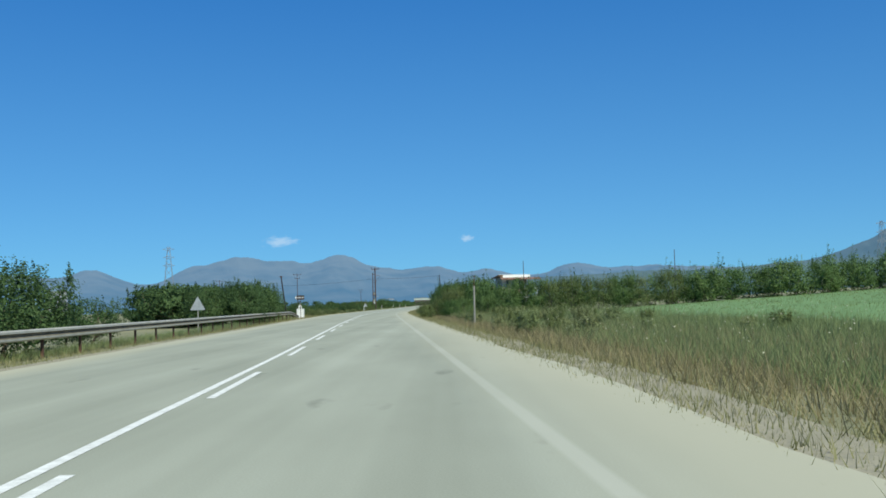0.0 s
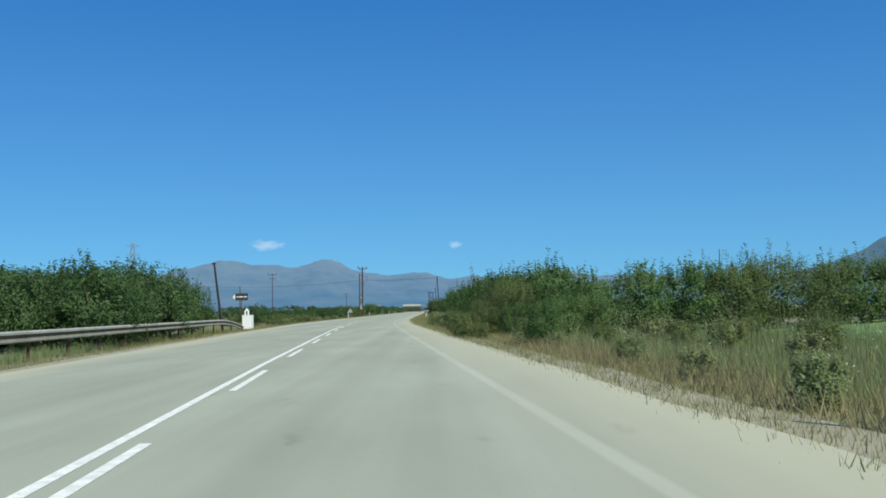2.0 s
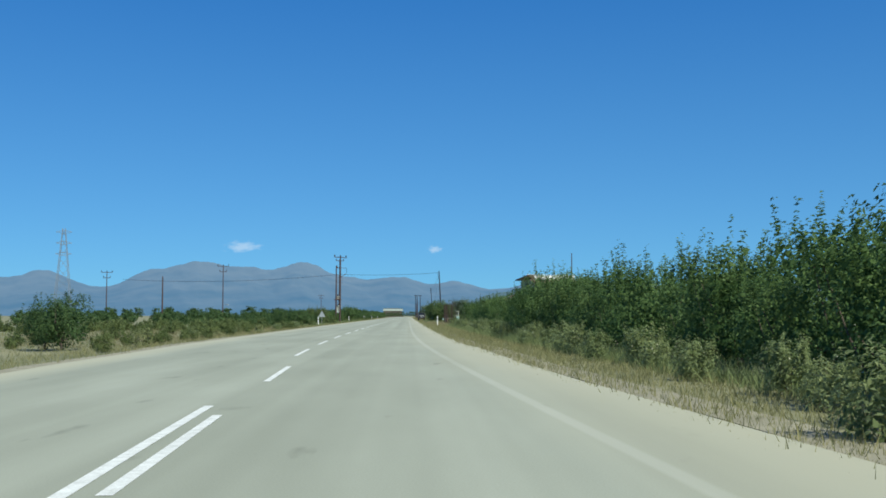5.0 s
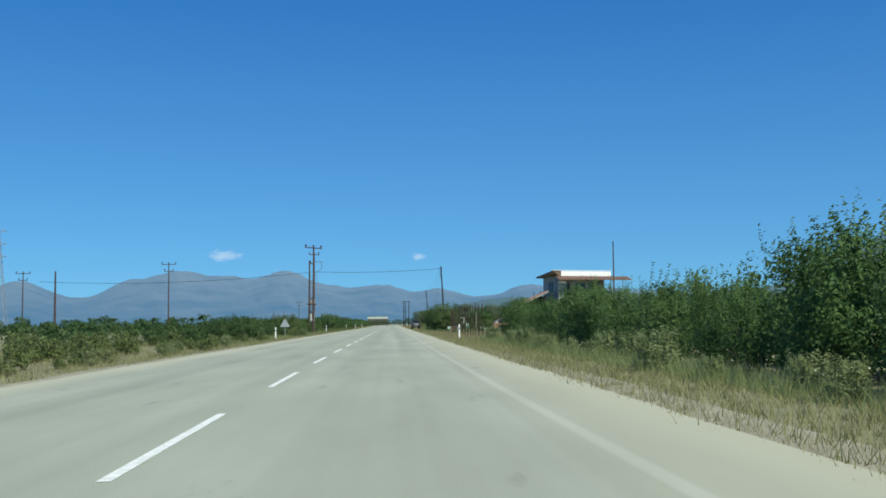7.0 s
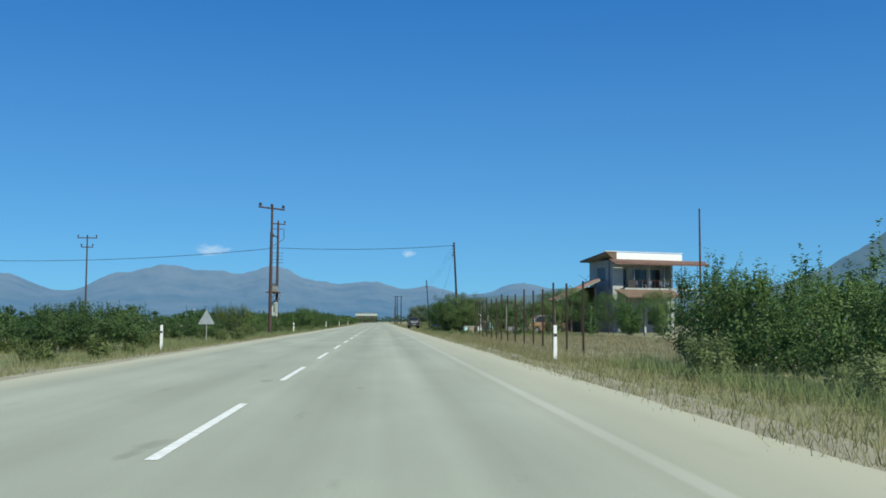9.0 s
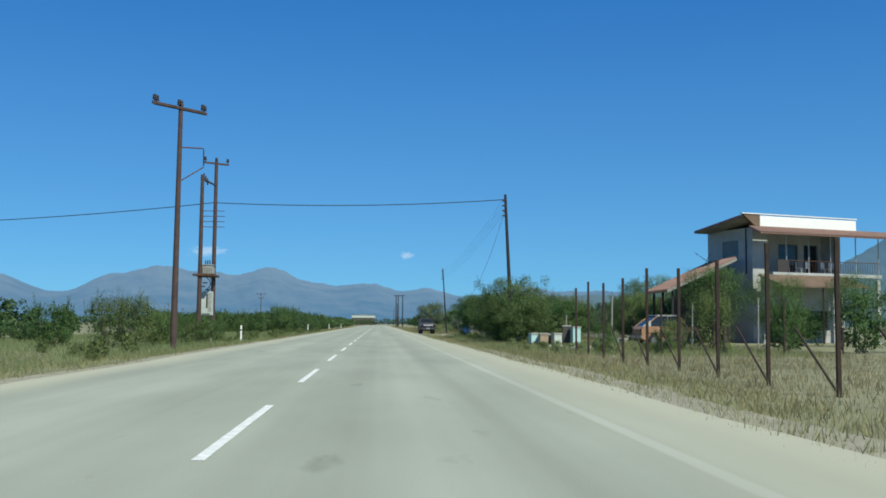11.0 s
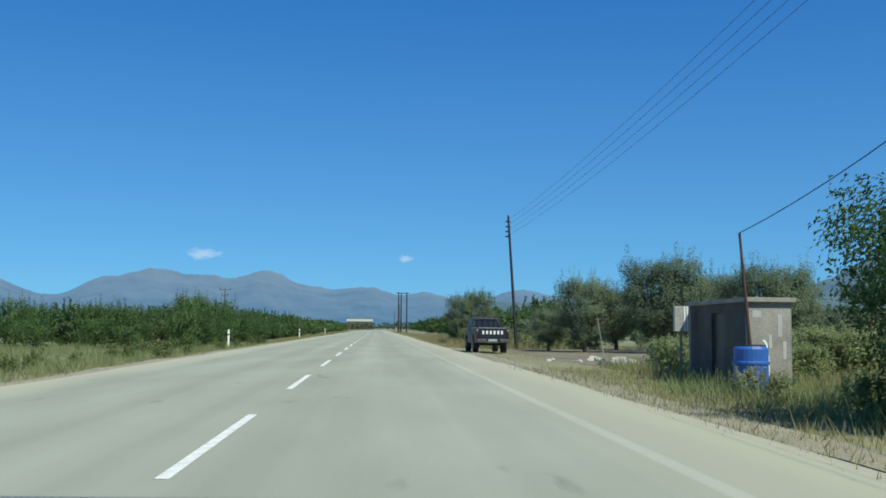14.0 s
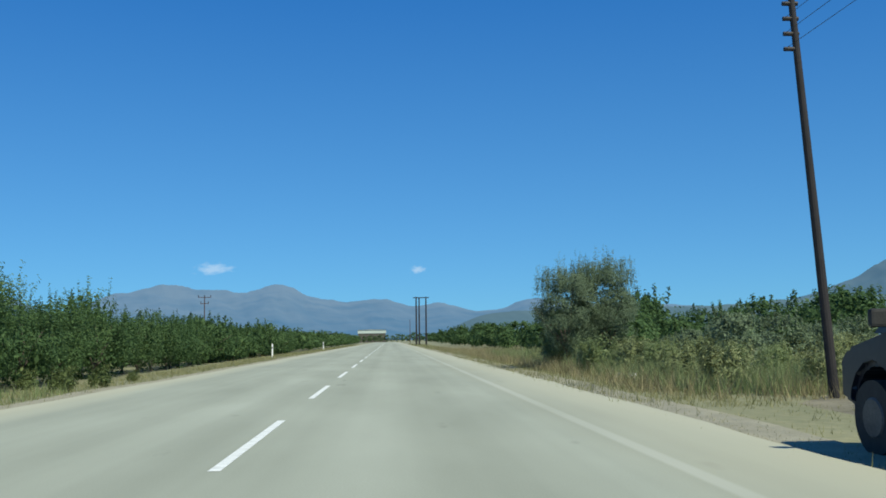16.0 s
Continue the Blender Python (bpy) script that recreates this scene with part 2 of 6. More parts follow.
# paler, yellower copy of the broad leaves: sun on them is in the colour
M_FIG = leafy("sunlit broad leaves", (0.066, 0.11, 0.038), (0.165, 0.228, 0.086))
M_LEAF_W = leafy("yellow-green scrub leaves", (0.098, 0.138, 0.046), (0.18, 0.224, 0.088))
M_LEAF_FAR = leafy("orchard leaves", (0.047, 0.094, 0.036), (0.108, 0.176, 0.066))
M_OLIVE = leafy("olive leaves", (0.102, 0.146, 0.088), (0.196, 0.254, 0.154))
M_GRASS = leafy("verge grass", (0.13, 0.15, 0.055), (0.29, 0.275, 0.135), 0.3)
M_GREEN = leafy("green grass", (0.135, 0.182, 0.072), (0.27, 0.318, 0.142), 0.42)
M_WEED = leafy("seeding weeds", (0.135, 0.17, 0.07), (0.275, 0.30, 0.145), 0.3)
M_SOFT = leafy("soft pale green weeds", (0.17, 0.225, 0.095), (0.315, 0.37, 0.18), 0.5)
M_STRAW = leafy("dry straw", (0.18, 0.155, 0.075), (0.36, 0.31, 0.175), 0.3)
M_FLOWER = noisy("cream flower heads", (0.36, 0.36, 0.24), (0.6, 0.58, 0.45), 8, 20, 0.8, bump=0)


def cloud_material():
    m, n, l, b = mat_base("cloud", 1.0)
    co, ns, grad = n.new("ShaderNodeTexCoord"), n.new("ShaderNodeTexNoise"), n.new("ShaderNodeTexGradient")
    grad.gradient_type = "SPHERICAL"
    ns.inputs["Scale"].default_value, ns.inputs["Detail"].default_value = 2.3, 6
    l.new(co.outputs["Object"], ns.inputs["Vector"])
    l.new(co.outputs["Object"], grad.inputs["Vector"])
    mul = n.new("ShaderNodeMath")
    mul.operation = "MULTIPLY_ADD"
    mul.inputs[1].default_value = 1.5
    l.new(ns.outputs["Fac"], mul.inputs[0])
    l.new(grad.outputs["Fac"], mul.inputs[2])
    sub = n.new("ShaderNodeMath")
    sub.operation, sub.inputs[1].default_value = "SUBTRACT", 0.75
    l.new(mul.outputs[0], sub.inputs[0])
    r = ramp(n, [(0.16, (0, 0, 0)), (0.8, (0.5, 0.5, 0.5))])
    l.new(sub.outputs[0], r.inputs[0])
    e, t, mix = n.new("ShaderNodeEmission"), n.new("ShaderNodeBsdfTransparent"), n.new("ShaderNodeMixShader")
    e.inputs[0].default_value, e.inputs[1].default_value = (0.62, 0.78, 0.92, 1), 1.0
    l.new(r.outputs[0], mix.inputs[0])
    l.new(t.outputs[0], mix.inputs[1])
    l.new(e.outputs[0], mix.inputs[2])
    l.new(mix.outputs[0], n["Material Output"].inputs["Surface"])
    return m


M_CLOUD = cloud_material()
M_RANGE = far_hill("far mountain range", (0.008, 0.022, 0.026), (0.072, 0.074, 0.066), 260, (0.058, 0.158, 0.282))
# bluish tones and the last colour, which glows, put haze on the hills
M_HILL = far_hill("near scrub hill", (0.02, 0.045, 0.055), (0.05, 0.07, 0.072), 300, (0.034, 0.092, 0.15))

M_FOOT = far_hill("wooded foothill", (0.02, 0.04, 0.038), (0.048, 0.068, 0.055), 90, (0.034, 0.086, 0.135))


# ---------------------------------------------------------------- mesh helpers
def finish(name, bm, material, smooth=False):
    me = bpy.data.meshes.new(name)
    bm.to_mesh(me)
    bm.free()
    me.materials.append(material)
    if smooth:
        me.shade_smooth()
    return me


def part(name, bm, material, parent, label="", smooth=False):
    ob = new(name, finish(name, bm, material, smooth))
    ob.parent = parent
    if label:
        tagged(ob, label)
    return ob


def share(name, me, parent, m, label=""):
    ob = new(name, me)
    ob.parent = parent
    ob.matrix_basis = m
    if label:
        tagged(ob, label)
    return ob


def thing(name, x, y, z, rz=0, label="", category="", group="", kind=""):
    ob = new(name)
    ob.empty_display_size = 0.2
    ob.matrix_basis = pose(x, y, z, 0, 0, rz)
    return tagged(ob, label, category, group, kind)


def box(bm, cx, cy, cz, sx, sy, sz, bevel=0.0, m=None):
    geom = bmesh.ops.create_cube(bm, size=1.0)["verts"]
    bmesh.ops.transform(bm, matrix=Matrix.Translation((cx, cy, cz)) @ (m or Matrix()) @ Matrix.Diagonal((sx, sy, sz, 1)), verts=geom)
    if bevel:
        edges = list({e for v in geom for e in v.link_edges})
        bmesh.ops.bevel(bm, geom=edges, offset=bevel, segments=2, affect="EDGES", profile=0.6)
    return bm


def boxed(*a, **k):
    return box(bmesh.new(), *a, **k)


def rod(bm, a, b, r0, r1=None, sides=8, caps=True):
    """A round bar from a to b, tapering from r0 to r1."""
    a, b = Vector(a), Vector(b)
    d = b - a
    q = d.to_track_quat("Z", "Y").to_matrix().to_4x4()
    r1 = r0 if r1 is None else r1
    g = bmesh.ops.create_cone(bm, cap_ends=caps, segments=sides, radius1=r0, radius2=r1, depth=d.length)["verts"]
    bmesh.ops.transform(bm, matrix=Matrix.Translation((a + b) / 2) @ q, verts=g)
    return bm


def rodded(*a, **k):
    return rod(bmesh.new(), *a, **k)


def tube(bm, pts, r, sides=6):
    """A thin tube along a line of points."""
    rings = []
    for i, p in enumerate(pts):
        p = Vector(p)
        d = Vector(pts[min(i + 1, len(pts) - 1)]) - Vector(pts[max(i - 1, 0)])
        q = d.to_track_quat("Z", "Y").to_matrix()
        rings.append([bm.verts.new(p + q @ Vector((r * math.cos(2 * math.pi * k / sides), r * math.sin(2 * math.pi * k / sides), 0))) for k in range(sides)])
    for u, v in zip(rings, rings[1:]):
        for k in range(sides):
            bm.faces.new((u[k], u[(k + 1) % sides], v[(k + 1) % sides], v[k]))
    return bm


def prism(bm, outline, y0, y1):
    """A solid with an (x, z) outline, from y0 to y1."""
    a = [bm.verts.new((x, y0, z)) for x, z in outline]
    b = [bm.verts.new((x, y1, z)) for x, z in outline]
    n = len(outline)
    bm.faces.new(a)
    bm.faces.new(list(reversed(b)))
    for i in range(n):
        bm.faces.new((a[(i + 1) % n], a[i], b[i], b[(i + 1) % n]))
    bmesh.ops.recalc_face_normals(bm, faces=bm.faces)
    return bm


def raw(name, verts, faces, material):
    me = bpy.data.meshes.new(name)
    me.from_pydata([tuple(v) for v in verts], [], [tuple(f) for f in faces])
    me.materials.append(material)
    return me


def fast_mesh(name, verts, per_face, material):
    """verts: (n * per_face, 3), each run of per_face corners is one face of its own."""
    n = len(verts) // per_face
    me = bpy.data.meshes.new(name)
    me.vertices.add(len(verts))
    me.vertices.foreach_set("co", np.asarray(verts, dtype=np.float32).ravel())
    me.loops.add(len(verts))
    me.loops.foreach_set("vertex_index", np.arange(len(verts), dtype=np.int32))
    me.polygons.add(n)
    me.polygons.foreach_set("loop_start", np.arange(0, len(verts), per_face, dtype=np.int32))
    me.update(calc_edges=True)
    me.validate()
    me.materials.append(material)
    return me


# ---------------------------------------------------------------- the road's line
def centre(y):
    """x of the road's centre line: a gentle right-hand bend that runs out into a straight."""
    u = (149.0 - y) / 14.0
    return 0.06 * 14.0 * (u if u > 30 else math.log1p(math.exp(u)))


ROAD_START, ROAD_END = -60.0, 880.0


def field_rise(x, y):
    """The crop field climbs gently away from the road, towards the hill."""
    return 0.042 * np.clip(x - 17.0, 0, 60) * np.clip((200.0 - y) / 80.0, 0, 1)


def ground_z(x, y):
    """The land falls away a little from the road, and lies almost level beyond."""
    u = x - centre(y)
    away = max(LEFT_EDGE + 0.2 - u, u - RIGHT_EDGE + 0.2, 0.0)
    side = 0.28 if u < 0 else 0.12
    return -0.04 - side * min(away / 6.0, 1.0) + field_rise(x, y)


def ribbon(name, u0, u1, y0, y1, z, material, step=4.0, thick=0.0, wob0=0.0, wob1=0.0):
    """A strip that follows the road between two distances from its centre line."""
    bm = bmesh.new()
    n = max(2, int((y1 - y0) / step) + 1)
    rows_ = []
    for i in range(n):
        y = y0 + (y1 - y0) * i / (n - 1)
        a = u0 + wob0 * noise.noise((y * 0.13, 1.7, 0)) + wob0 * 0.6 * noise.noise((y * 0.7, 5.7, 0))
        b = u1 + wob1 * noise.noise((y * 0.13, 8.3, 0)) + wob1 * 0.6 * noise.noise((y * 0.7, 2.9, 0))
        c = centre(y)
        r = [bm.verts.new((c + a, y, z)), bm.verts.new((c + b, y, z))]
        if thick:
            r += [bm.verts.new((c + b, y, z - thick)), bm.verts.new((c + a, y, z - thick))]
        rows_.append(r)
    for p, q in zip(rows_, rows_[1:]):
        k = len(p)
        if k == 2:
            bm.faces.new((p[0], p[1], q[1], q[0]))
        else:
            for i in range(4):
                bm.faces.new((p[i], p[(i + 1) % 4], q[(i + 1) % 4], q[i]))
    return finish(name, bm, material)


def build_ground():
    xs = np.unique(np.concatenate([np.linspace(-4200, -60, 24), np.linspace(-60, -14, 12), np.linspace(-14, 26, 41), np.linspace(26, 70, 12), np.linspace(70, 4200, 24)]))
    ys = np.unique(np.concatenate([np.linspace(-400, -60, 5), np.linspace(-60, 900, 97), np.linspace(900, 4800, 20)]))
    verts = [(x, y, ground_z(x, y)) for y in ys for x in xs]
    w = len(xs)
    faces = [(j * w + i, j * w + i + 1, (j + 1) * w + i + 1, (j + 1) * w + i) for j in range(len(ys) - 1) for i in range(w - 1)]
    g = new("ground", raw("ground", verts, faces, M_SOIL))
    tagged(g, "dry earth plain with patchy grass beside the road", "ground", kind="structure")


build_ground()
road = new("road", ribbon("road", LEFT_EDGE, RIGHT_EDGE, ROAD_START, ROAD_END, 0.0, M_ASPHALT, 2.0, 0.3, 0.12, 0.22))
_across = road.data.uv_layers.new(name="across")
for _loop in road.data.loops:
    _co = road.data.vertices[_loop.vertex_index].co
    _across.data[_loop.index].uv = (_co.x - centre(_co.y), _co.y)
tagged(road, "pale sun-bleached asphalt country road", "road", kind="structure")
for side, a, b in (("left", LEFT_EDGE - 0.7, LEFT_EDGE - 0.05), ("right", RIGHT_EDGE - 0.1, RIGHT_EDGE + 0.9)):
    s_ = new("shoulder", ribbon("shoulder", a, b, ROAD_START, 700, -0.03, M_SHOULDER, 2.0, 0.2, 0.3, 0.3))
    tagged(s_, "dusty gravel shoulder along the asphalt", "road shoulder", kind="structure")

# markings
def line_u(y):
    """The painters' line wanders a little about the true centre."""
    return 0.2 - 0.3 * min(max((y - 25.0) / 45.0, 0.0), 1.0) + 0.1 * min(max((y - 110.0) / 25.0, 0.0), 1.0)


def painted(name, y0, y1, off, half, step=2.0):
    bm = bmesh.new()
    n = max(2, int((y1 - y0) / step) + 1)
    rows_ = []
    for i in range(n):
        y = y0 + (y1 - y0) * i / (n - 1)
        c = centre(y) + line_u(y) + off
        rows_.append((bm.verts.new((c - half, y, 0.004)), bm.verts.new((c + half, y, 0.004))))
    for p, q in zip(rows_, rows_[1:]):
        bm.faces.new((p[0], p[1], q[1], q[0]))
    return finish(name, bm, M_PAINT)


solid = share("solid_line", painted("solid_line", ROAD_START, 127, 0.0, 0.062), road, Matrix())
for k in range(-6, 11):
    share("lane_dash", painted("lane_dash", 14.0 + 11.8 * k, 19.5 + 11.8 * k, 0.29, 0.06, 1.4), road, Matrix())
for k in range(-5, 44):
    share("lane_dash", painted("lane_dash", 202.8 + 11.79 * k, 208.8 + 11.79 * k, 0.0, 0.06, 1.5), road, Matrix())

# ---------------------------------------------------------------- far hills and clouds
def bumps(az, peaks, base):
    return base + sum(e * math.exp(-(((az - a) / w) ** 2)) for a, e, w in peaks)


def hills(name, dist, depth, az0, az1, base, peaks, rough, material, seed):
    verts, faces = [], []
    cols, nrow = int((az1 - az0) * 10), 26
    for j in range(nrow):
        f = j / (nrow - 1)
        for i in range(cols + 1):
            az = az0 + (az1 - az0) * i / cols
            d = dist - depth * (1 - f)
            jag = noise.fractal((az * 1.1 + 2.5 * f, f * 2.2, seed), 0.9, 2.1, 6)
            e = bumps(az, peaks, base) * (f ** 0.8) * (1 + rough * 1.6 * jag * (1 - f * 0.75))
            verts.append((d * math.sin(radians(az)), d * math.cos(radians(az)), d * math.tan(radians(max(e, 0.0))) * 1.0 + 1.2 * f - 2 * (1 - f)))
    w = cols + 1
    for j in range(nrow - 1):
        for i in range(cols):
            faces.append((j * w + i, j * w + i + 1, (j + 1) * w + i + 1, (j + 1) * w + i))
    me = raw(name, verts, faces, material)
    me.shade_smooth()
    return new(name, me)


RANGE_PEAKS = [(-33, 1.21, 9), (-22.5, 0.41, 3.5), (-18.7, 0.73, 1.4), (-13.8, 0.76, 1.5), (-11.2, 1.38, 1.9), (-8.3, 1.01, 1.8), (-5.6, 1.41, 1.5), (-3.2, 0.62, 1.4), (-0.5, 0.74, 1.5), (2.6, 0.49, 1.3), (7.4, 0.6, 1.5), (11.5, 0.4, 3), (24, 0.3, 8), (40, 0.5, 8)]
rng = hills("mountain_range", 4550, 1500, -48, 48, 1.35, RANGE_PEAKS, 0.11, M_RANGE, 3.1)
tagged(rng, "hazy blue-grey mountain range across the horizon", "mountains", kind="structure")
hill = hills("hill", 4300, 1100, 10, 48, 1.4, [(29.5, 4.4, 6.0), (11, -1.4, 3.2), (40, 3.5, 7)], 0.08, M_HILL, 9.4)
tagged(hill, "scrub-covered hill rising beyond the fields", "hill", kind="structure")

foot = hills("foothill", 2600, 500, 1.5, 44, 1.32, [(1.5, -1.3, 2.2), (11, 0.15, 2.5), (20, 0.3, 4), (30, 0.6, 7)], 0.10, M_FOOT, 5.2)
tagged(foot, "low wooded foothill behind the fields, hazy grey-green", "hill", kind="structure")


def cloud(az, el, wide, tall):
    """A flat far sheet for a thin bank of vapour; its soft edge and its glow, for sunlight, are in the material."""
    d = 4800
    ob = new("cloud", raw("cloud", [(-1, 0, -1), (1, 0, -1), (1, 0, 1), (-1, 0, 1)], [(0, 1, 2, 3)], M_CLOUD))
    ob.matrix_basis = pose(d * math.sin(radians(az)), d * math.cos(radians(az)), d * math.tan(radians(el)), 0, 0, -az) @ Matrix.Diagonal((wide / 2, 1, tall / 2, 1))
    tagged(ob, "small white fair-weather cloud above the mountains", "cloud", "clouds", "structure")


cloud(-8.9, 3.70, 200, 66)
cloud(1.5, 3.62, 84, 44)


def on_range(az, f):
    """A point on the near slope of the range, f from its foot (0) to its crest (1)."""
    d = 4550 - 1500 * (1 - f)
    e = bumps(az, RANGE_PEAKS, 1.35) * f ** 0.8
    return d * math.sin(radians(az)), d * math.cos(radians(az)), d * math.tan(radians(e)) - 2

# ---------------------------------------------------------------- plants
def leaf_quads(rng_, pts, normals, length, width):
    """Diamond leaves at pts, each with a random turn about a normal that leans outward."""
    n = len(pts)
    nr = normals + rng_.normal(0, 0.45, (n, 3))
    nr /= np.linalg.norm(nr, axis=1)[:, None] + 1e-9
    a = rng_.normal(0, 1, (n, 3))
    t = np.cross(nr, a)
    t /= np.linalg.norm(t, axis=1)[:, None] + 1e-9
    s = np.cross(nr, t)
    ln = (length * rng_.uniform(0.6, 1.35, n))[:, None]
    wd = (width * rng_.uniform(0.6, 1.35, n))[:, None]
    droop = nr * ln * 0.12
    q = np.stack([pts - t * ln * 0.5 - droop, pts + s * wd * 0.5 + droop * 0.5, pts + t * ln * 0.5 - droop, pts - s * wd * 0.5 + droop * 0.5], axis=1)
    return q.reshape(-1, 3)


def crown_points(rng_, rx, ry, z0, z1, clumps, leaves, tight, low=0.0, shoots=0, shoot_len=0.8):
    """Leaf clumps spread over an uneven ellipsoid; shoots stick out at the top."""
    zc, rz = (z0 + z1) / 2, (z1 - z0) / 2
    d = rng_.normal(0, 1, (clumps, 3))
    d /= np.linalg.norm(d, axis=1)[:, None]
    rad = rng_.uniform(0.45, 1.0, clumps) ** 0.6
    lump = 1 + 0.22 * np.sin(3 * d[:, 0] + 2.2) * np.cos(4 * d[:, 1] + 1.1 + 2 * d[:, 2])
    c = d * (rad * lump)[:, None] * np.array([rx, ry, rz]) + np.array([0, 0, zc])
    if low:
        c[:, 2] = np.where(c[:, 2] < z0 + 0.4 * rz, z0 + rng_.uniform(0, 1, clumps) * rz, c[:, 2])
    per = leaves // clumps
    pts = np.repeat(c, per, axis=0) + np.clip(rng_.normal(0, 1, (clumps * per, 3)), -1.4, 1.4) * tight * np.array([1, 1, 0.8])
    if shoots:
        k = rng_.integers(0, clumps, shoots)
        base = c[k].copy()
        base[:, 2] = np.maximum(base[:, 2], zc + 0.45 * rz)
        m = 30
        f = np.linspace(0, 1, m)[None, :, None]
        way = np.stack([rng_.normal(0, 0.16, shoots), rng_.normal(0, 0.16, shoots), rng_.uniform(0.6, 1.2, shoots)], axis=1) * shoot_len
        sp = (base[:, None, :] + way[:, None, :] * f).reshape(-1, 3) + rng_.normal(0, 0.04, (shoots * m, 3))
        pts = np.concatenate([pts, sp])
    pts[:, 2] = np.maximum(pts[:, 2], 0.05)
    nrm = (pts - np.array([0, 0, zc - 0.3 * rz])) / np.array([rx, ry, rz])
    nrm[:, 2] += 0.35
    return c, pts, nrm


def plant(name, seed, rx, ry, z0, z1, clumps, leaves, tight, leaf, material, stems=4, trunk_r=0.07, trunk_h=0.0, low=0.0, shoots=0, shoot_len=0.8, label="", category="tree", group="", painted=False):
    """One tree or bush: tapered trunk and limbs, and a crown of many small leaves."""
    rng_ = np.random.default_rng(seed)
    c, pts, nrm = crown_points(rng_, rx, ry, z0, z1, clumps, leaves, tight, low, shoots, shoot_len)
    top = thing(name, 0, -900, 0, 0, label, category, group)
    bm = bmesh.new()
    fork = Vector((0, 0, trunk_h))
    if trunk_h:
        lean = Vector((0.12, 0.05, 0))
        rod(bm, (0, 0, -0.15), fork * 0.5 + lean, trunk_r * 1.25, trunk_r, 8)
        rod(bm, fork * 0.5 + lean, fork, trunk_r, trunk_r * 0.85, 8)
    pick = rng_.choice(clumps, min(stems, clumps), replace=False)
    for k in pick:
        tip = Vector(c[k])
        start = fork if trunk_h else Vector((rng_.uniform(-0.2, 0.2) * rx, rng_.uniform(-0.2, 0.2) * ry, -0.1))
        mid = start.lerp(tip, 0.5) + Vector((rng_.normal(0, 0.12), rng_.normal(0, 0.12), 0.1))
        r = trunk_r * (0.6 if trunk_h else 0.7)
        rod(bm, start, mid, r, r * 0.65, 6, False)
        rod(bm, mid, tip, r * 0.65, r * 0.2, 6, False)
    trunk = part("trunk", bm, M_BARK, top)
    if painted:
        part("whitewash_band", rodded((0.01, 0.0, -0.05), (0.1, 0.04, 0.75), trunk_r * 1.38, trunk_r * 1.2, 10), M_WHITE, trunk, "white lime-painted trunk base")
    quads = [leaf_quads(rng_, pts, nrm, leaf[0], leaf[1])]
    if leaf[0] < 0.3:  # shaded leaves deep in the crown
        inner = c * np.array([0.72, 0.72, 0.9]) + rng_.normal(0, tight * 0.5, c.shape)
        inner = np.repeat(inner, 4, axis=0) + rng_.normal(0, tight * 0.7, (len(c) * 4, 3))
        inner[:, 2] = np.maximum(inner[:, 2], 0.1)
        quads.append(leaf_quads(rng_, inner, rng_.normal(0, 1, inner.shape), leaf[0] * 2.1, leaf[1] * 2.3))
    crown = new("crown", fast_mesh("crown", np.concatenate(quads), 4, material))
    crown.parent = top
    return top


def far_trees(name, templates, spots, label, category="trees"):
    """Distant trees that nobody could count, joined into one."""
    out, mats = [], None
    for x, y, turn, s, tall in spots:
        me = next(o for o in rnd.choice(templates).children if o.name.startswith("crown")).data
        co = np.empty(len(me.vertices) * 3, dtype=np.float32)
        me.vertices.foreach_get("co", co)
        co = co.reshape(-1, 3)
        c, q = math.cos(turn), math.sin(turn)
        out.append(np.stack([(co[:, 0] * c - co[:, 1] * q) * s + x, (co[:, 0] * q + co[:, 1] * c) * s + y, co[:, 2] * s * tall + ground_z(x, y)], axis=1))
        mats = me.materials[0]
    tagged(new(name, fast_mesh(name, np.concatenate(out), 4, mats)), label, category, kind="stuff")


used = set()


def put(ob, x, y, turn=0.0, size=1.0, tall=1.0, z=None):
    """Stand the plant itself first, then copies of it."""
    m = pose(x, y, ground_z(x, y) if z is None else z, 0, 0, turn) @ Matrix.Diagonal((size, size, size * tall, 1))
    if ob.name in used:
        return copy_thing(ob, m @ Matrix.Diagonal((1 / ob.scale.x, 1 / ob.scale.y, 1 / ob.scale.z, 1)))
    used.add(ob.name)
    ob.matrix_basis = m
    return ob


rnd = random.Random(11)
hedge = [plant("hedge_bush", 20 + i, 1.55, 1.55, -0.3, 3.0, (90, 90, 100)[i], (3500, 3500, 3100)[i], (0.21, 0.21, 0.2)[i], ((0.106, 0.056), (0.106, 0.056), (0.108, 0.04))[i], (M_LEAF_Y, M_LEAF, M_LEAF_W)[i], 7, 0.05, 0, 0.5, (62, 62, 80)[i], 0.8,
               "leafy green roadside hedge bush with upright shoots", "bush", "hedge beside the road") for i in range(3)]
hedge_back = [plant("hedge_bush", 30 + i, 1.6, 1.6, -0.3, 3.1, 66, 1900, 0.24, (0.15, 0.08), (M_LEAF_Y, M_LEAF)[i], 4, 0.05, 0, 0.5, 8, 1.0,
                    "leafy green hedge bush in a second row", "bush", "hedge beside the road") for i in range(2)]
orchard = [plant("orchard_tree", 40 + i, 1.8, 1.8, -0.1, 3.1, 60, 1500, 0.27, (0.22, 0.12), M_LEAF_FAR, 5, 0.07, 0.6, 0.5, 7, 0.8,
                 "young dark green orchard tree in a dense row", "tree", "orchard trees") for i in range(3)]
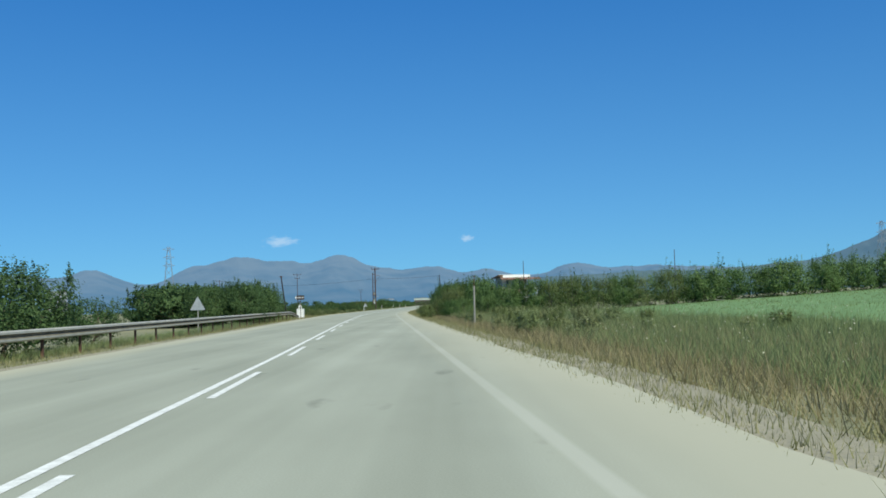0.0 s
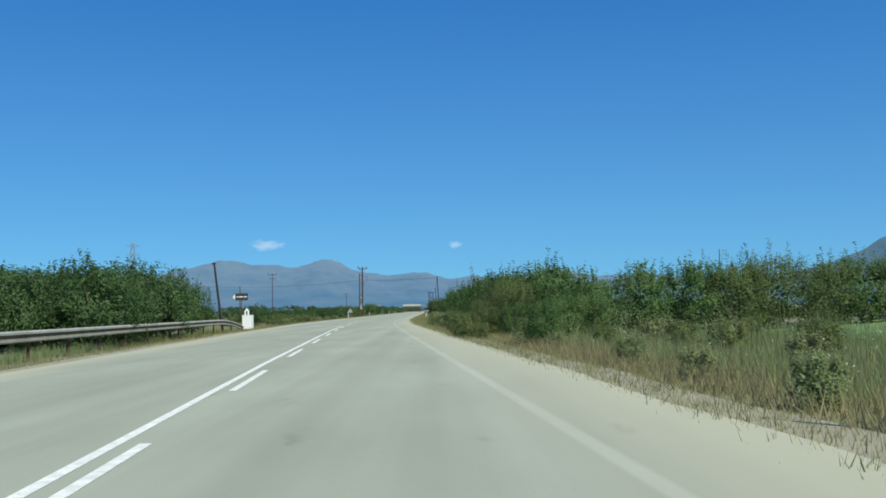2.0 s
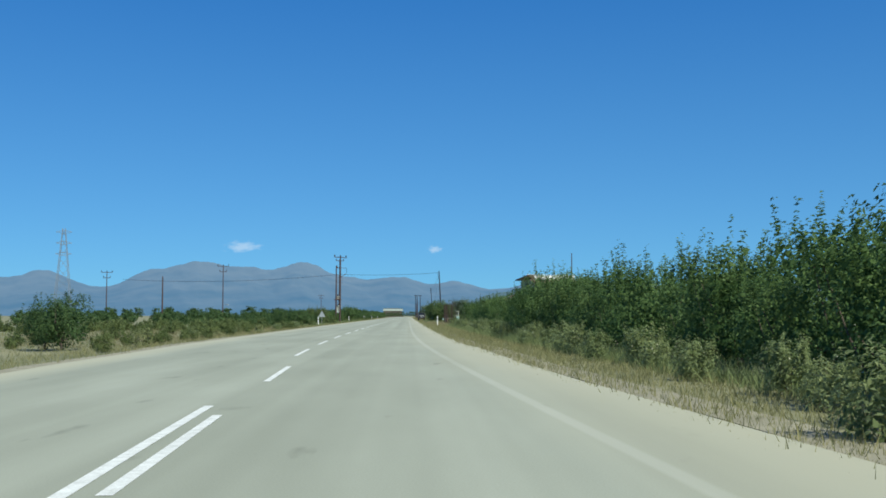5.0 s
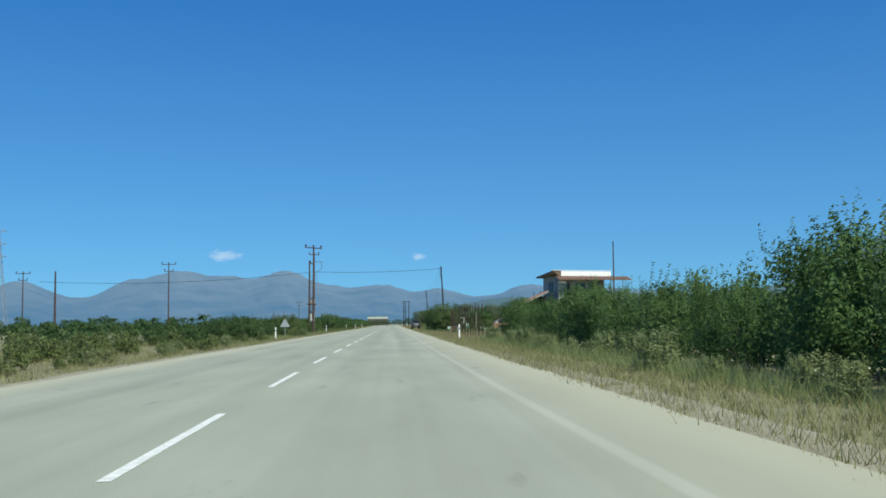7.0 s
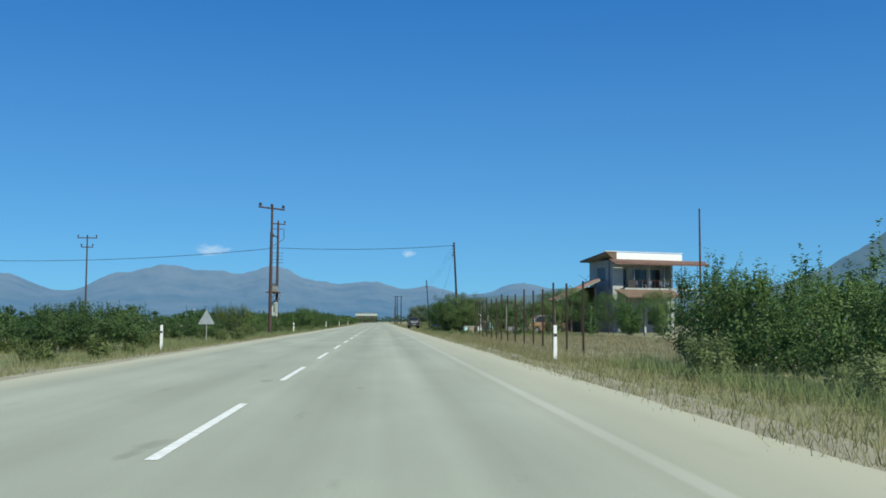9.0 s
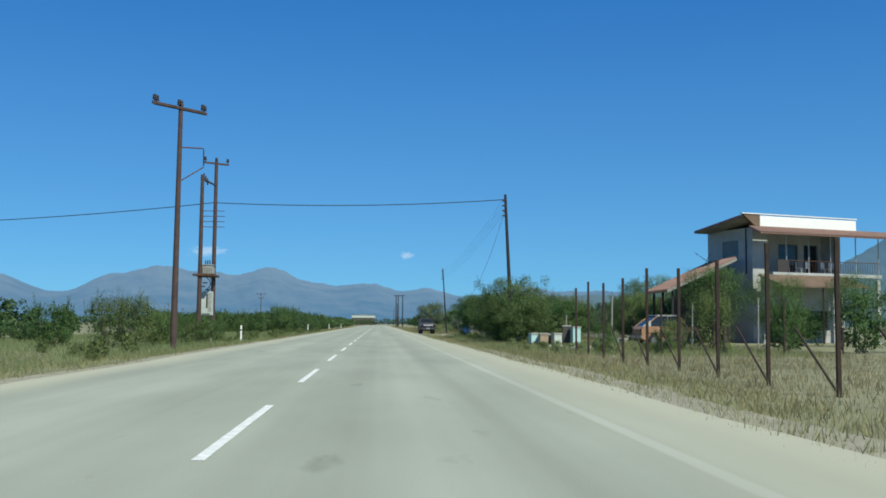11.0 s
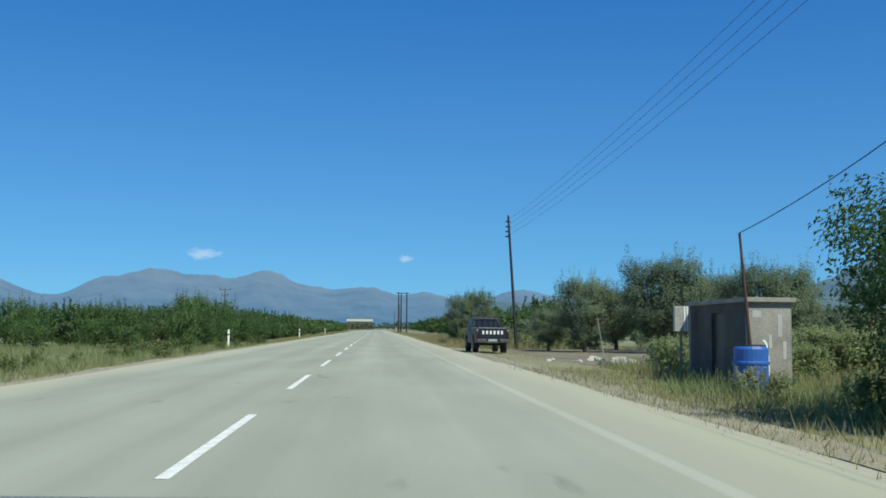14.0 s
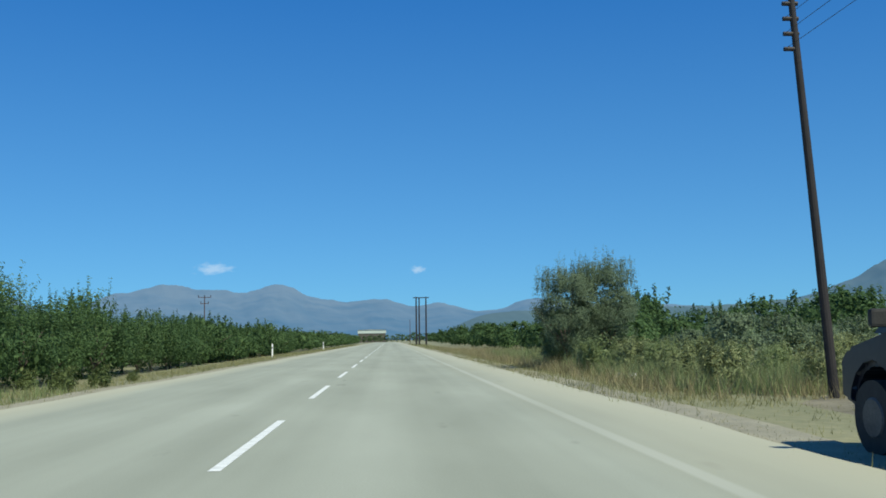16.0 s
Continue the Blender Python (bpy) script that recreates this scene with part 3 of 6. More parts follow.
far_row = [plant("orchard_tree", 45 + i, 1.75, 1.75, 0.2, 3.2, 30, 270, 0.30, (0.50, 0.28), M_LEAF_FAR, 3, 0.07, 0.6, 0.3, 2, 0.8,
                 "dark green orchard tree in a far row", "tree", "orchard trees") for i in range(2)]
grove = [plant("grove_tree", 50 + i, 1.75, 1.75, 0.0, 3.1, 80, 4000, 0.26, (0.128, 0.064), M_LEAF_FAR, 6, 0.07, 0.5, 0.5, 20, 0.8,
               "dense dark green tree behind the guard rail", "tree", "trees behind the guard rail") for i in range(2)]
olive = [plant("olive_tree", 60 + i, 2.1, 2.1, 0.75, 4.4, 230, 23000, 0.21, (0.108, 0.04), M_OLIVE, 10, 0.13, 0.8, 0.0, 150, 0.9,
               "grey-green olive tree with a short dark trunk", "tree", "olive grove") for i in range(2)]
olive_back = [plant("olive_tree", 66, 2.1, 2.1, 0.4, 4.6, 70, 1700, 0.30, (0.34, 0.14), M_OLIVE, 6, 0.16, 1.1, 0.0, 16, 1.1,
                    "grey-green olive tree in a back row", "tree", "olive grove")]
wood = [plant("wayside_tree", 80 + i, 2.2, 2.2, 0.1, 5.0, 44, 420, 0.36, (0.62, 0.38), M_LEAF_FAR, 4, 0.12, 1.0, 0.3, 2, 0.8,
              "broad dark green tree in a belt of trees", "tree", "belt of trees") for i in range(2)]


weed = [plant("weed_bush", 110 + i, 0.75, 0.75, -0.1, 1.15, 46, 880, 0.14, (0.108, 0.04), (M_LEAF_W, M_SOFT, M_WEED)[i], 5, 0.015, 0, 0.4, 26, 0.45,
              ("olive-green bushy weed clump in the verge", "soft green bushy weed clump in the verge", "pale dry flowering weed clump in the verge")[i], "weeds", "wayside weed clumps") for i in range(3)]
field_weed = [plant("weed_bush", 120, 0.75, 0.75, -0.1, 1.15, 40, 320, 0.15, (0.17, 0.06), M_LEAF_W, 3, 0.015, 0, 0.4, 5, 0.45, "olive-green bushy weed clump in the field", "weeds", "wayside weed clumps")]


def any_of(kinds, x, y, s, tall=1.0):
    put(rnd.choice(kinds), x, y, rnd.uniform(0, 360), s, tall)


# hedge on the side of the house: a lone bush, olive-brown scrub with green behind, then a leafy run
put(hedge[1], 12.1, 79.0, 40, 0.52, 0.95)
for x, y, size in ((12.6, 81.5, 0.46), (13.6, 84.0, 0.55), (12.4, 92.4, 0.5), (13.3, 93.6, 0.54), (14.6, 96.5, 0.8), (16.0, 93.0, 0.74), (15.5, 89.5, 0.62), (17.0, 98.0, 0.84)):
    any_of(hedge[:2], x, y, size, rnd.uniform(0.95, 1.1))
y = 95.0
while y < 112:
    any_of(hedge[2:], 11.5 + rnd.uniform(-0.3, 0.4), y, rnd.uniform(0.42, 0.58), rnd.uniform(1.0, 1.2))
    any_of(hedge[2:] if y < 103 else hedge[:2], 12.8 + rnd.uniform(-0.4, 0.4), y + 0.8, rnd.uniform(0.78, 0.94) + (0.2 if y > 102 else 0), rnd.uniform(1.0, 1.12))
    any_of(hedge_back, 15.2 + rnd.uniform(-0.5, 0.5), y + 0.5, rnd.uniform(0.95, 1.1) + (0.1 if y > 102 else 0), 1.05)
    y += 2.0
y = 112.5
while y < 236:
    size = 0.92 if y < 117 else 0.9 if y < 150 else 0.88 if y < 160 else 0.98 if y < 184 else 0.78
    base = 9.2 if y < 124 else 9.5
    any_of(hedge[:2], base + 2.6 + rnd.uniform(-0.6, 0.6), y + rnd.uniform(-0.8, 0.8), size * rnd.uniform(0.78, 1.16), rnd.uniform(0.9, 1.14))
    any_of(hedge_back, base + 5.0 + rnd.uniform(-0.5, 0.5), y + rnd.uniform(-0.7, 0.7), size * rnd.uniform(0.92, 1.16), rnd.uniform(0.95, 1.15))
    y += 2.3
for x, y, s in ((10.6, 165.5, 0.8), (11.0, 168.0, 0.95), (11.9, 208.0, 1.02), (12.3, 210.4, 1.06), (12.6, 206.0, 0.98), (11.6, 233.0, 0.8), (12.6, 237.0, 0.72)):
    any_of(hedge[:2], x, y, s)
# wayside weeds: in front of the hedge, in the crop field's verge, round the hut and in the far meadow
for i in range(26):
    any_of(weed[:1], 10.2 + rnd.uniform(-0.3, 0.9), 88 + i * 1.0, rnd.uniform(0.5, 0.95))
for i in range(34):
    any_of(weed[1:2], 9.0 + rnd.uniform(-0.2, 1.4), 116 + i * 3.4 + rnd.uniform(-1.5, 1.5), rnd.uniform(0.4, 0.85))
for i in range(44):
    y = 30 + i * 1.25
    any_of(weed, centre(y) + rnd.uniform(7.6, 15), y, rnd.uniform(0.35, 0.75))
for i in range(58):
    any_of(weed[1:2], rnd.uniform(10.2, 21), rnd.uniform(350.5, 359.5), rnd.uniform(0.7, 1.2))
for i in range(60):
    any_of(weed[1:], rnd.uniform(8.2, 17), rnd.uniform(392, 425), rnd.uniform(0.6, 1.1))
for i in range(26):
    any_of(weed, centre(150 + 3.2 * i) - rnd.uniform(7.2, 10), 150 + 3.2 * i, rnd.uniform(0.3, 0.6))
spots = []
for i in range(90):
    y = 160 + 1.6 * i
    spots.append((centre(y) - rnd.uniform(7.4, 17), y, rnd.uniform(0, 6), rnd.uniform(0.35, 0.75), 1.0))
spots += [(-rnd.uniform(12, 34), rnd.uniform(196, 236), rnd.uniform(0, 6), rnd.uniform(0.6, 1.0), 1.0) for i in range(70)]
spots += [(-rnd.uniform(6.9, 13), 312 + 1.6 * i + rnd.uniform(-1, 1), rnd.uniform(0, 6), rnd.uniform(0.3, 0.62), 1.0) for i in range(60)]
far_trees("field_weeds", field_weed, spots, "olive-green weeds and low scrub over the dry field", "weeds")
put(field_weed[0], -12.0, 231.0, 0, 0.7)
for i in range(40):
    any_of(weed, rnd.uniform(8.4, 19), rnd.uniform(297, 314.3), rnd.uniform(0.22, 0.46))
for i in range(14):
    any_of(weed, rnd.uniform(8.4, 10.0), rnd.uniform(326, 345), rnd.uniform(0.3, 0.6))
# trees behind the guard rail: a clump, one small tree, a gap, then a longer belt
for x, y, size in ((-2.9, 27.5, 1.0), (-3.2, 31.0, 1.08), (-3.0, 34.5, 1.0), (-3.6, 38.0, 1.02), (-6.2, 29.5, 1.15), (-6.6, 34.0, 1.1), (-7.0, 38.5, 1.05), (-3.6, 45.0, 0.72), (-5.2, 46.0, 0.66)):
    any_of(grove, x, y, size, rnd.uniform(0.95, 1.08))
y = 87.5
while y < 117.5:
    for k, u in enumerate((-9.7, -12.6, -15.6, -18.6)):
        if k < 2 or y > 92:
            any_of(grove if k < 2 else orchard, centre(y) + u + rnd.uniform(-0.5, 0.5), y + rnd.uniform(-0.8, 0.8), rnd.uniform(0.98, 1.2) * (1 + 0.05 * k), rnd.uniform(0.96, 1.12))
    y += 2.5
for x, y, size in ((-14.6, 58.0, 0.4), (-17.5, 66.0, 0.45), (-15.5, 73.0, 0.4), (-20.0, 79.0, 0.5), (-10.6, 157.0, 0.78), (-11.6, 158.2, 0.66)):
    any_of(grove, x, y, size)
# low hedge and orchard past the junction
for i in range(50):
    y = 236 + i * 2.0
    any_of(orchard, -13.6 - rnd.uniform(0, 3) - (9 if y > 292 else 0), y, rnd.uniform(0.34, 0.5))
    any_of(far_row, -22 - rnd.uniform(0, 5), y + 1, rnd.uniform(0.42, 0.56))
for x, y, s in ((-12.9, 253.5, 0.72), (-11.5, 255.0, 0.78), (-10.4, 256.3, 0.7), (-13.6, 256.5, 0.74), (-17.0, 246, 0.55), (-10.7, 284, 0.5), (-12.0, 285.5, 0.55)):
    any_of(grove, x, y, s)
for x, y, s in ((-12.8, 314, 1.0), (-14.8, 316.5, 1.0), (-12.4, 320, 0.78), (-16.8, 312, 0.86), (-13.0, 332, 0.75), (-10.0, 322.6, 0.56), (-10.9, 322.2, 0.5), (-11.6, 318.5, 0.66), (-12.0, 316.8, 0.7), (-9.6, 324.0, 0.42)):
    any_of(hedge, x, y, s)
spots = []
for k, x in enumerate((-11.2, -15.5, -21, -28, -38)):
    y = 395.0 + 2 * k
    while y < 760:
        s, tall = rnd.uniform(0.78, 1.0), rnd.uniform(0.85, 1.15)
        if k < 2 and y < 440:
            any_of(grove, x + rnd.uniform(-0.7, 0.7), y, s * 1.0, tall)
        elif k < 4 and y < (500 if k < 2 else 440):
            any_of(orchard, x + rnd.uniform(-0.7, 0.7), y, s, tall)
        else:
            spots.append((x + rnd.uniform(-0.7, 0.7), y, rnd.uniform(0, 6), s, tall))
        y += 2.1 + k * 1.0 + (y - 395) * 0.006
far_trees("far_orchard", far_row, spots, "dense dark green orchard rows running into the distance")
spots = [(-30 - rnd.uniform(0, 60), 330 + i * 6, rnd.uniform(0, 6), rnd.uniform(0.55, 0.75), 1.0) for i in range(26)]
spots += [(60 + i * 3.5 + rnd.uniform(-1, 1), 105 + i * 0.9 + rnd.uniform(-4, 4), rnd.uniform(0, 6), rnd.uniform(0.75, 1.0), 1.0) for i in range(40)]
spots += [(11.5 + rnd.uniform(0, 10) + i * 0.05, 424 + i * 2.2, rnd.uniform(0, 6), rnd.uniform(0.4, 0.6), rnd.uniform(0.9, 1.2)) for i in range(90)]
spots += [(12.5 + rnd.uniform(0, 9) + i * 0.12, 445 + i * 7, rnd.uniform(0, 6), rnd.uniform(0.55, 0.85), 1.0) for i in range(60)]
spots += [(-90 + i * 2.9, 905 + rnd.uniform(-6, 6), rnd.uniform(0, 6), rnd.uniform(0.68, 0.82) if -18 < -90 + i * 2.9 < 4 else rnd.uniform(0.8, 1.1), 1.0) for i in range(64)]
spots += [(-35 - rnd.uniform(0, 110), 135 + i * 5, rnd.uniform(0, 6), rnd.uniform(0.35, 0.65), 1.0) for i in range(44)]
spots += [(-130 + i * 5, 560 + rnd.uniform(-20, 20), rnd.uniform(0, 6), rnd.uniform(0.7, 1.0), 1.0) for i in range(18)]
spots += [(-27 - rnd.uniform(0, 50), 236 + i * 1.3, rnd.uniform(0, 6), rnd.uniform(0.32, 0.48), 1.0) for i in range(110)]
spots += [(43 + 2.1 * i, 322 + 0.4 * i + rnd.uniform(-3, 3), rnd.uniform(0, 6), rnd.uniform(0.5, 0.75), 1.0) for i in range(30)]
far_trees("far_woods", wood, spots, "distant belts of dark green trees across the plain")
spots = [(16 + 1.5 * i + rnd.uniform(-2, 2), 452 + 0.6 * i + rnd.uniform(-12, 12), rnd.uniform(0, 6), rnd.choice((0.7, 0.95, 1.2, 1.45, 1.75)) * rnd.uniform(0.85, 1.1), rnd.uniform(0.85, 1.2)) for i in range(64)]
far_trees("field_hedge", orchard, spots, "dark green belt of trees behind the grass field")
put(wood[0], -64, 905, 30, 1.0)
put(wood[1], 70, 907, 80, 1.0)
for x, y, s in ((-11.0, 393.0, 0.8), (-14.5, 391.0, 0.9), (-19.0, 388.0, 0.7), (-24.0, 386.0, 0.66), (-29.0, 385.0, 0.7), (-34.0, 386.0, 0.7), (-17.0, 394.0, 0.9), (-22.0, 393.0, 0.8), (-12.6, 404.0, 1.0), (-13.4, 409.0, 1.1), (-27.0, 392.0, 0.8), (-12.0, 416.0, 1.05)):
    any_of(hedge[:2], x, y, s, rnd.uniform(1.0, 1.35))
# hedge that closes the crop field
for i in range(40):
    for k in range(2):
        any_of(hedge if i < 9 and k == 0 else hedge_back, 17 + i * 2.0 + rnd.uniform(-0.6, 0.6), 87 + 5 * k + i * 0.25 + rnd.uniform(-1, 1), rnd.uniform(0.84, 1.06), rnd.uniform(0.92, 1.08))
# olive grove beside the parked pickup
for x, y, s, tall in ((12.3, 386.8, 0.6, 1.0), (13.8, 382.9, 0.93, 1.06), (18.0, 381.6, 1.27, 0.98), (17.4, 391.0, 0.95, 1.0), (19.6, 388.2, 0.84, 1.0), (22.6, 386.0, 1.1, 1.0), (24.8, 382.5, 1.2, 1.0), (23.5, 393, 1.1, 1.0), (28.2, 388, 1.05, 1.0), (24.5, 399, 0.95, 1.0), (8.8, 411.0, 0.66, 1.42), (10.5, 412.0, 0.74, 1.4)):
    put(rnd.choice(olive), x, y, rnd.uniform(0, 360), s, tall)
for x, y, s in ((32, 385, 0.95), (36, 391, 0.95), (27.5, 397, 1.0)):
    any_of(olive_back, x, y, s)
spots = [(13 + 0.75 * i + rnd.uniform(-1, 1), 408 + rnd.uniform(-5, 8) + 0.2 * i, rnd.uniform(0, 6), rnd.uniform(0.3, 0.5), 1.0) for i in range(34)]
spots += [(27 + rnd.uniform(0, 28) + 0.3 * i, 398 + i * 1.2, rnd.uniform(0, 6), rnd.uniform(0.6, 0.85), 1.0) for i in range(20)]
far_trees("olive_rows", olive_back, spots, "grey-green olive trees in rows behind the pickup")
# trees of the yard
fig = plant("yard_tree", 101, 2.6, 2.5, 0.5, 4.0, 260, 27000, 0.22, (0.095, 0.05), M_LEAF, 9, 0.17, 1.2, 0.0, 14, 0.45, "broad round green tree with a white-painted trunk", "tree", painted=True)
put(fig, 10.2, 337.0, 20, 1.0)
fig2 = plant("yard_tree", 102, 3.2, 3.0, -0.2, 4.5, 330, 34000, 0.22, (0.092, 0.05), M_FIG, 9, 0.17, 1.0, 0.4, 16, 0.55, "dense spreading green tree beside the beehives", "tree")
put(fig, 11.8, 328.0, 75, 0.95)
put(fig2, 10.35, 319.3, 90, 0.9, 1.14)
for x, y, s in ((10.1, 320.9, 0.85), (9.7, 318.4, 0.66)):
    any_of(hedge[:2], x, y, s)
put(fig2, 25.9, 342.8, 10, 1.05, 1.25)
put(fig2, 23.3, 337.4, 60, 0.86, 1.12)
put(fig2, 17.4, 341.5, 200, 0.6, 0.9)
soft = plant("yard_tree", 104, 2.3, 2.2, 1.3, 5.3, 150, 15000, 0.27, (0.09, 0.034), M_LEAF_Y, 9, 0.10, 1.5, 0.0, 30, 0.6, "soft feathery green tree behind the fence", "tree")
put(soft, 22.7, 316.2, 30)
put(soft, 27.2, 317.5, 120, 0.9)
put(soft, 33.0, 318.5, 210, 0.95)
fig3 = plant("yard_tree", 103, 2.8, 2.8, 0.1, 4.5, 150, 7000, 0.30, (0.17, 0.10), M_LEAF, 7, 0.17, 1.0, 0.3, 8, 0.6, "round dark green tree in the yard", "tree")
for x, y, s in ((27.5, 339.0, 0.9), (19.0, 352, 0.9), (25.5, 346, 1.0), (18.6, 342.0, 0.8), (30.0, 320, 0.6)):
    any_of([fig3], x, y, s)
for x, y, s in ((18.8, 305, 0.9), (22.2, 303.5, 0.8), (26.0, 303, 1.0), (14.6, 299, 0.36), (12.3, 301.0, 0.43), (12.9, 302.2, 0.3), (29.5, 304, 0.95), (16.2, 303, 0.5)):
    any_of(hedge, x, y, s, 1.1)


# ---------------------------------------------------------------- grass
def grass(name, zones, material, seed, label, wide=0.035):
    rng_ = np.random.default_rng(seed)
    out = []
    for y0, y1, u0, u1, count, h0, h1 in zones:
        yy, uu = rng_.uniform(y0, y1, count), rng_.uniform(u0, u1, count)
        tuft = rng_.integers(0, max(count // 7, 1), count)
        ty, tu = rng_.uniform(y0, y1, count), rng_.uniform(u0, u1, count)
        yy, uu = ty[tuft] + rng_.normal(0, 0.14, count), tu[tuft] + rng_.normal(0, 0.14, count)
        t = np.maximum((149.0 - yy) / 14.0, -30)
        x = uu + 0.06 * 14.0 * np.log1p(np.exp(t))
        h = rng_.uniform(h0, h1, count) * rng_.uniform(0.6, 1.0, count)
        a = rng_.uniform(0, math.pi, count)
        w = wide * rng_.uniform(0.5, 1.2, count)
        away = np.maximum(np.maximum(LEFT_EDGE + 0.2 - uu, uu - RIGHT_EDGE + 0.2), 0)
        z = -0.06 - np.where(uu < 0, 0.28, 0.12) * np.minimum(away / 6.0, 1) + field_rise(x, yy)
        lean = rng_.normal(0, 0.38 if h1 < 1.2 else 0.13, (2, count)) * h
        keep = ~((yy > np.where(uu > 9.3, 360.2, 356)) & (yy < 388) & (uu > 5) & (h1 > 0.2) & (rng_.uniform(0, 1, count) < 0.96))
        x, yy, z, h, a, w, lean = x[keep], yy[keep], z[keep], h[keep], a[keep], w[keep], lean[:, keep]
        count = len(x)
        p = np.stack([x, yy, z], axis=1)
        d = np.stack([np.cos(a) * w, np.sin(a) * w, np.zeros(count)], axis=1)
        tip = p + np.stack([lean[0], lean[1], h], axis=1)
        out.append(np.stack([p - d, p + d, tip], axis=1).reshape(-1, 3))
    ob = new(name, fast_mesh(name, np.concatenate(out), 3, material))
    tagged(ob, label, "grass", kind="stuff")


grass("verge_grass", [(0, 440, 5.75, 6.6, 50000, 0.02, 0.1), (0, 440, -6.4, -5.4, 30000, 0.02, 0.1), (357, 395, 6.2, 30, 26000, 0.02, 0.1), (0, 240, 6.0, 9.5, 120000, 0.05, 0.3), (240, 440, 6.0, 9.0, 60000, 0.05, 0.28), (-5, 440, -9.0, -5.9, 80000, 0.05, 0.3), (440, 640, 6.2, 10, 16000, 0.1, 0.4), (440, 640, -9.5, -6.0, 16000, 0.1, 0.4), (128, 240, -30, -9, 22000, 0.15, 0.5)], M_GRASS, 5, "mixed green and dry grass along the road verge", 0.009)
grass("green_weeds", [(30, 124, -10.5, -7.9, 16000, 0.15, 0.55), (10, 84, 8.5, 17, 96000, 0.15, 0.7), (10, 90, 16, 45, 36000, 0.1, 0.35), (84, 236, 8.6, 10.4, 30000, 0.15, 0.7), (392, 440, 8.3, 14, 30000, 0.3, 1.0), (348, 362, 9.4, 22, 16000, 0.2, 0.6), (376, 405, 11, 34, 12000, 0.1, 0.35), (330, 347, 7.6, 16, 14000, 0.15, 0.65), (296, 330, 7.2, 22, 30000, 0.12, 0.42), (290, 400, -30, -6.6, 80000, 0.15, 0.55), (236, 290, -22, -7.5, 22000, 0.15, 0.45)], M_GREEN, 6, "tall green weeds and wild grass", 0.012)
grass("dry_grass", [(8, 84, 7.0, 13, 48000, 0.12, 0.6), (236, 345, 7.0, 24, 70000, 0.1, 0.4), (390, 446, 7.2, 14, 18000, 0.25, 0.85), (346, 362, 9.0, 22, 12000, 0.2, 0.6), (446, 500, 7, 18, 9000, 0.2, 0.8), (160, 300, -22, -8, 22000, 0.15, 0.45)], M_STRAW, 7, "straw-coloured dry grass and thistles", 0.01)

grass("tall_weeds", [(88, 109, 9.0, 11.2, 9000, 0.4, 1.5), (158, 172, 9.4, 10.6, 300, 0.7, 1.4), (60, 84, 10, 20, 2500, 0.6, 1.3), (205, 216, 9.2, 10.4, 700, 0.5, 1.4)], M_WEED, 8, "tall seeding weeds in front of the hedge", 0.011)

def crop_field():
    """A sheet that follows the rise of the land."""
    verts, faces, nx, ny = [], [], 40, 12
    for j in range(ny + 1):
        for i in range(nx + 1):
            f, g = (i / nx) ** 2, j / ny
            x = (26 - 8 * g) + (374 + 8 * g) * f
            y = 5 + (85 + 26 * f) * g
            verts.append((x, y, ground_z(x, y) + 0.06))
    w = nx + 1
    for j in range(ny):
        for i in range(nx):
            faces.append((j * w + i, j * w + i + 1, (j + 1) * w + i + 1, (j + 1) * w + i))
    return raw("crop_field", verts, faces, M_FIELD)


field = new("crop_field", crop_field())
tagged(field, "bright green crop field behind the verge", "field", kind="structure")
grove_soil = new("grove_soil", raw("grove_soil", [(7.4, 358, -0.11), (45, 358, -0.14), (45, 412, -0.14), (14, 396, -0.13), (7.2, 386, -0.1)], [(0, 1, 2, 3, 4)], M_TILLED))
tagged(grove_soil, "bare dusty earth under the olive trees", "earth", kind="structure")


def flowers(zones, seed):
    rng_ = np.random.default_rng(seed)
    out = []
    for y0, y1, u0, u1, count, h0, h1 in zones:
        yy, uu, hh = rng_.uniform(y0, y1, count), rng_.uniform(u0, u1, count), rng_.uniform(h0, h1, count)
        x = uu + np.array([centre(v) for v in yy])
        p = np.stack([x, yy, hh + field_rise(x, yy)], axis=1)
        out.append(leaf_quads(rng_, p, np.tile([0.2, -0.6, 0.6], (count, 1)), 0.035, 0.03))
    tagged(new("wild_flowers", fast_mesh("wild_flowers", np.concatenate(out), 4, M_FLOWER)), "small white wild flowers among the weeds", "flowers", kind="stuff")


flowers([(10, 80, 8.0, 20, 800, 0.25, 0.6), (84, 230, 8.3, 9.8, 260, 0.3, 0.6), (395, 450, 8.5, 18, 160, 0.4, 0.8)], 12)


# ---------------------------------------------------------------- poles and wires
def sag(a, b, drop, n=16):
    a, b = Vector(a), Vector(b)
    return [a.lerp(b, i / n) - Vector((0, 0, 4 * drop * (i / n) * (1 - i / n))) for i in range(n + 1)]


def wire(a, b, drop, r=0.006, label="black overhead wire between the poles"):
    ob = new("overhead_wire", finish("overhead_wire", tube(bmesh.new(), sag(a, b, drop), r, 5), M_CABLE))
    tagged(ob, label, "wire", "overhead wires")


def pole(x, y, h, lean=(0, 0), r=0.14, label="tall brown wooden utility pole", z=None, wood=None):
    t = thing("utility_pole", x, y, ground_z(x, y) if z is None else z, 0, label, "utility pole", "utility poles")
    part("shaft", rodded((0, 0, -0.3), (lean[0], lean[1], h), r, r * 0.62, 12), wood or M_WOODPOLE, t)
    return t


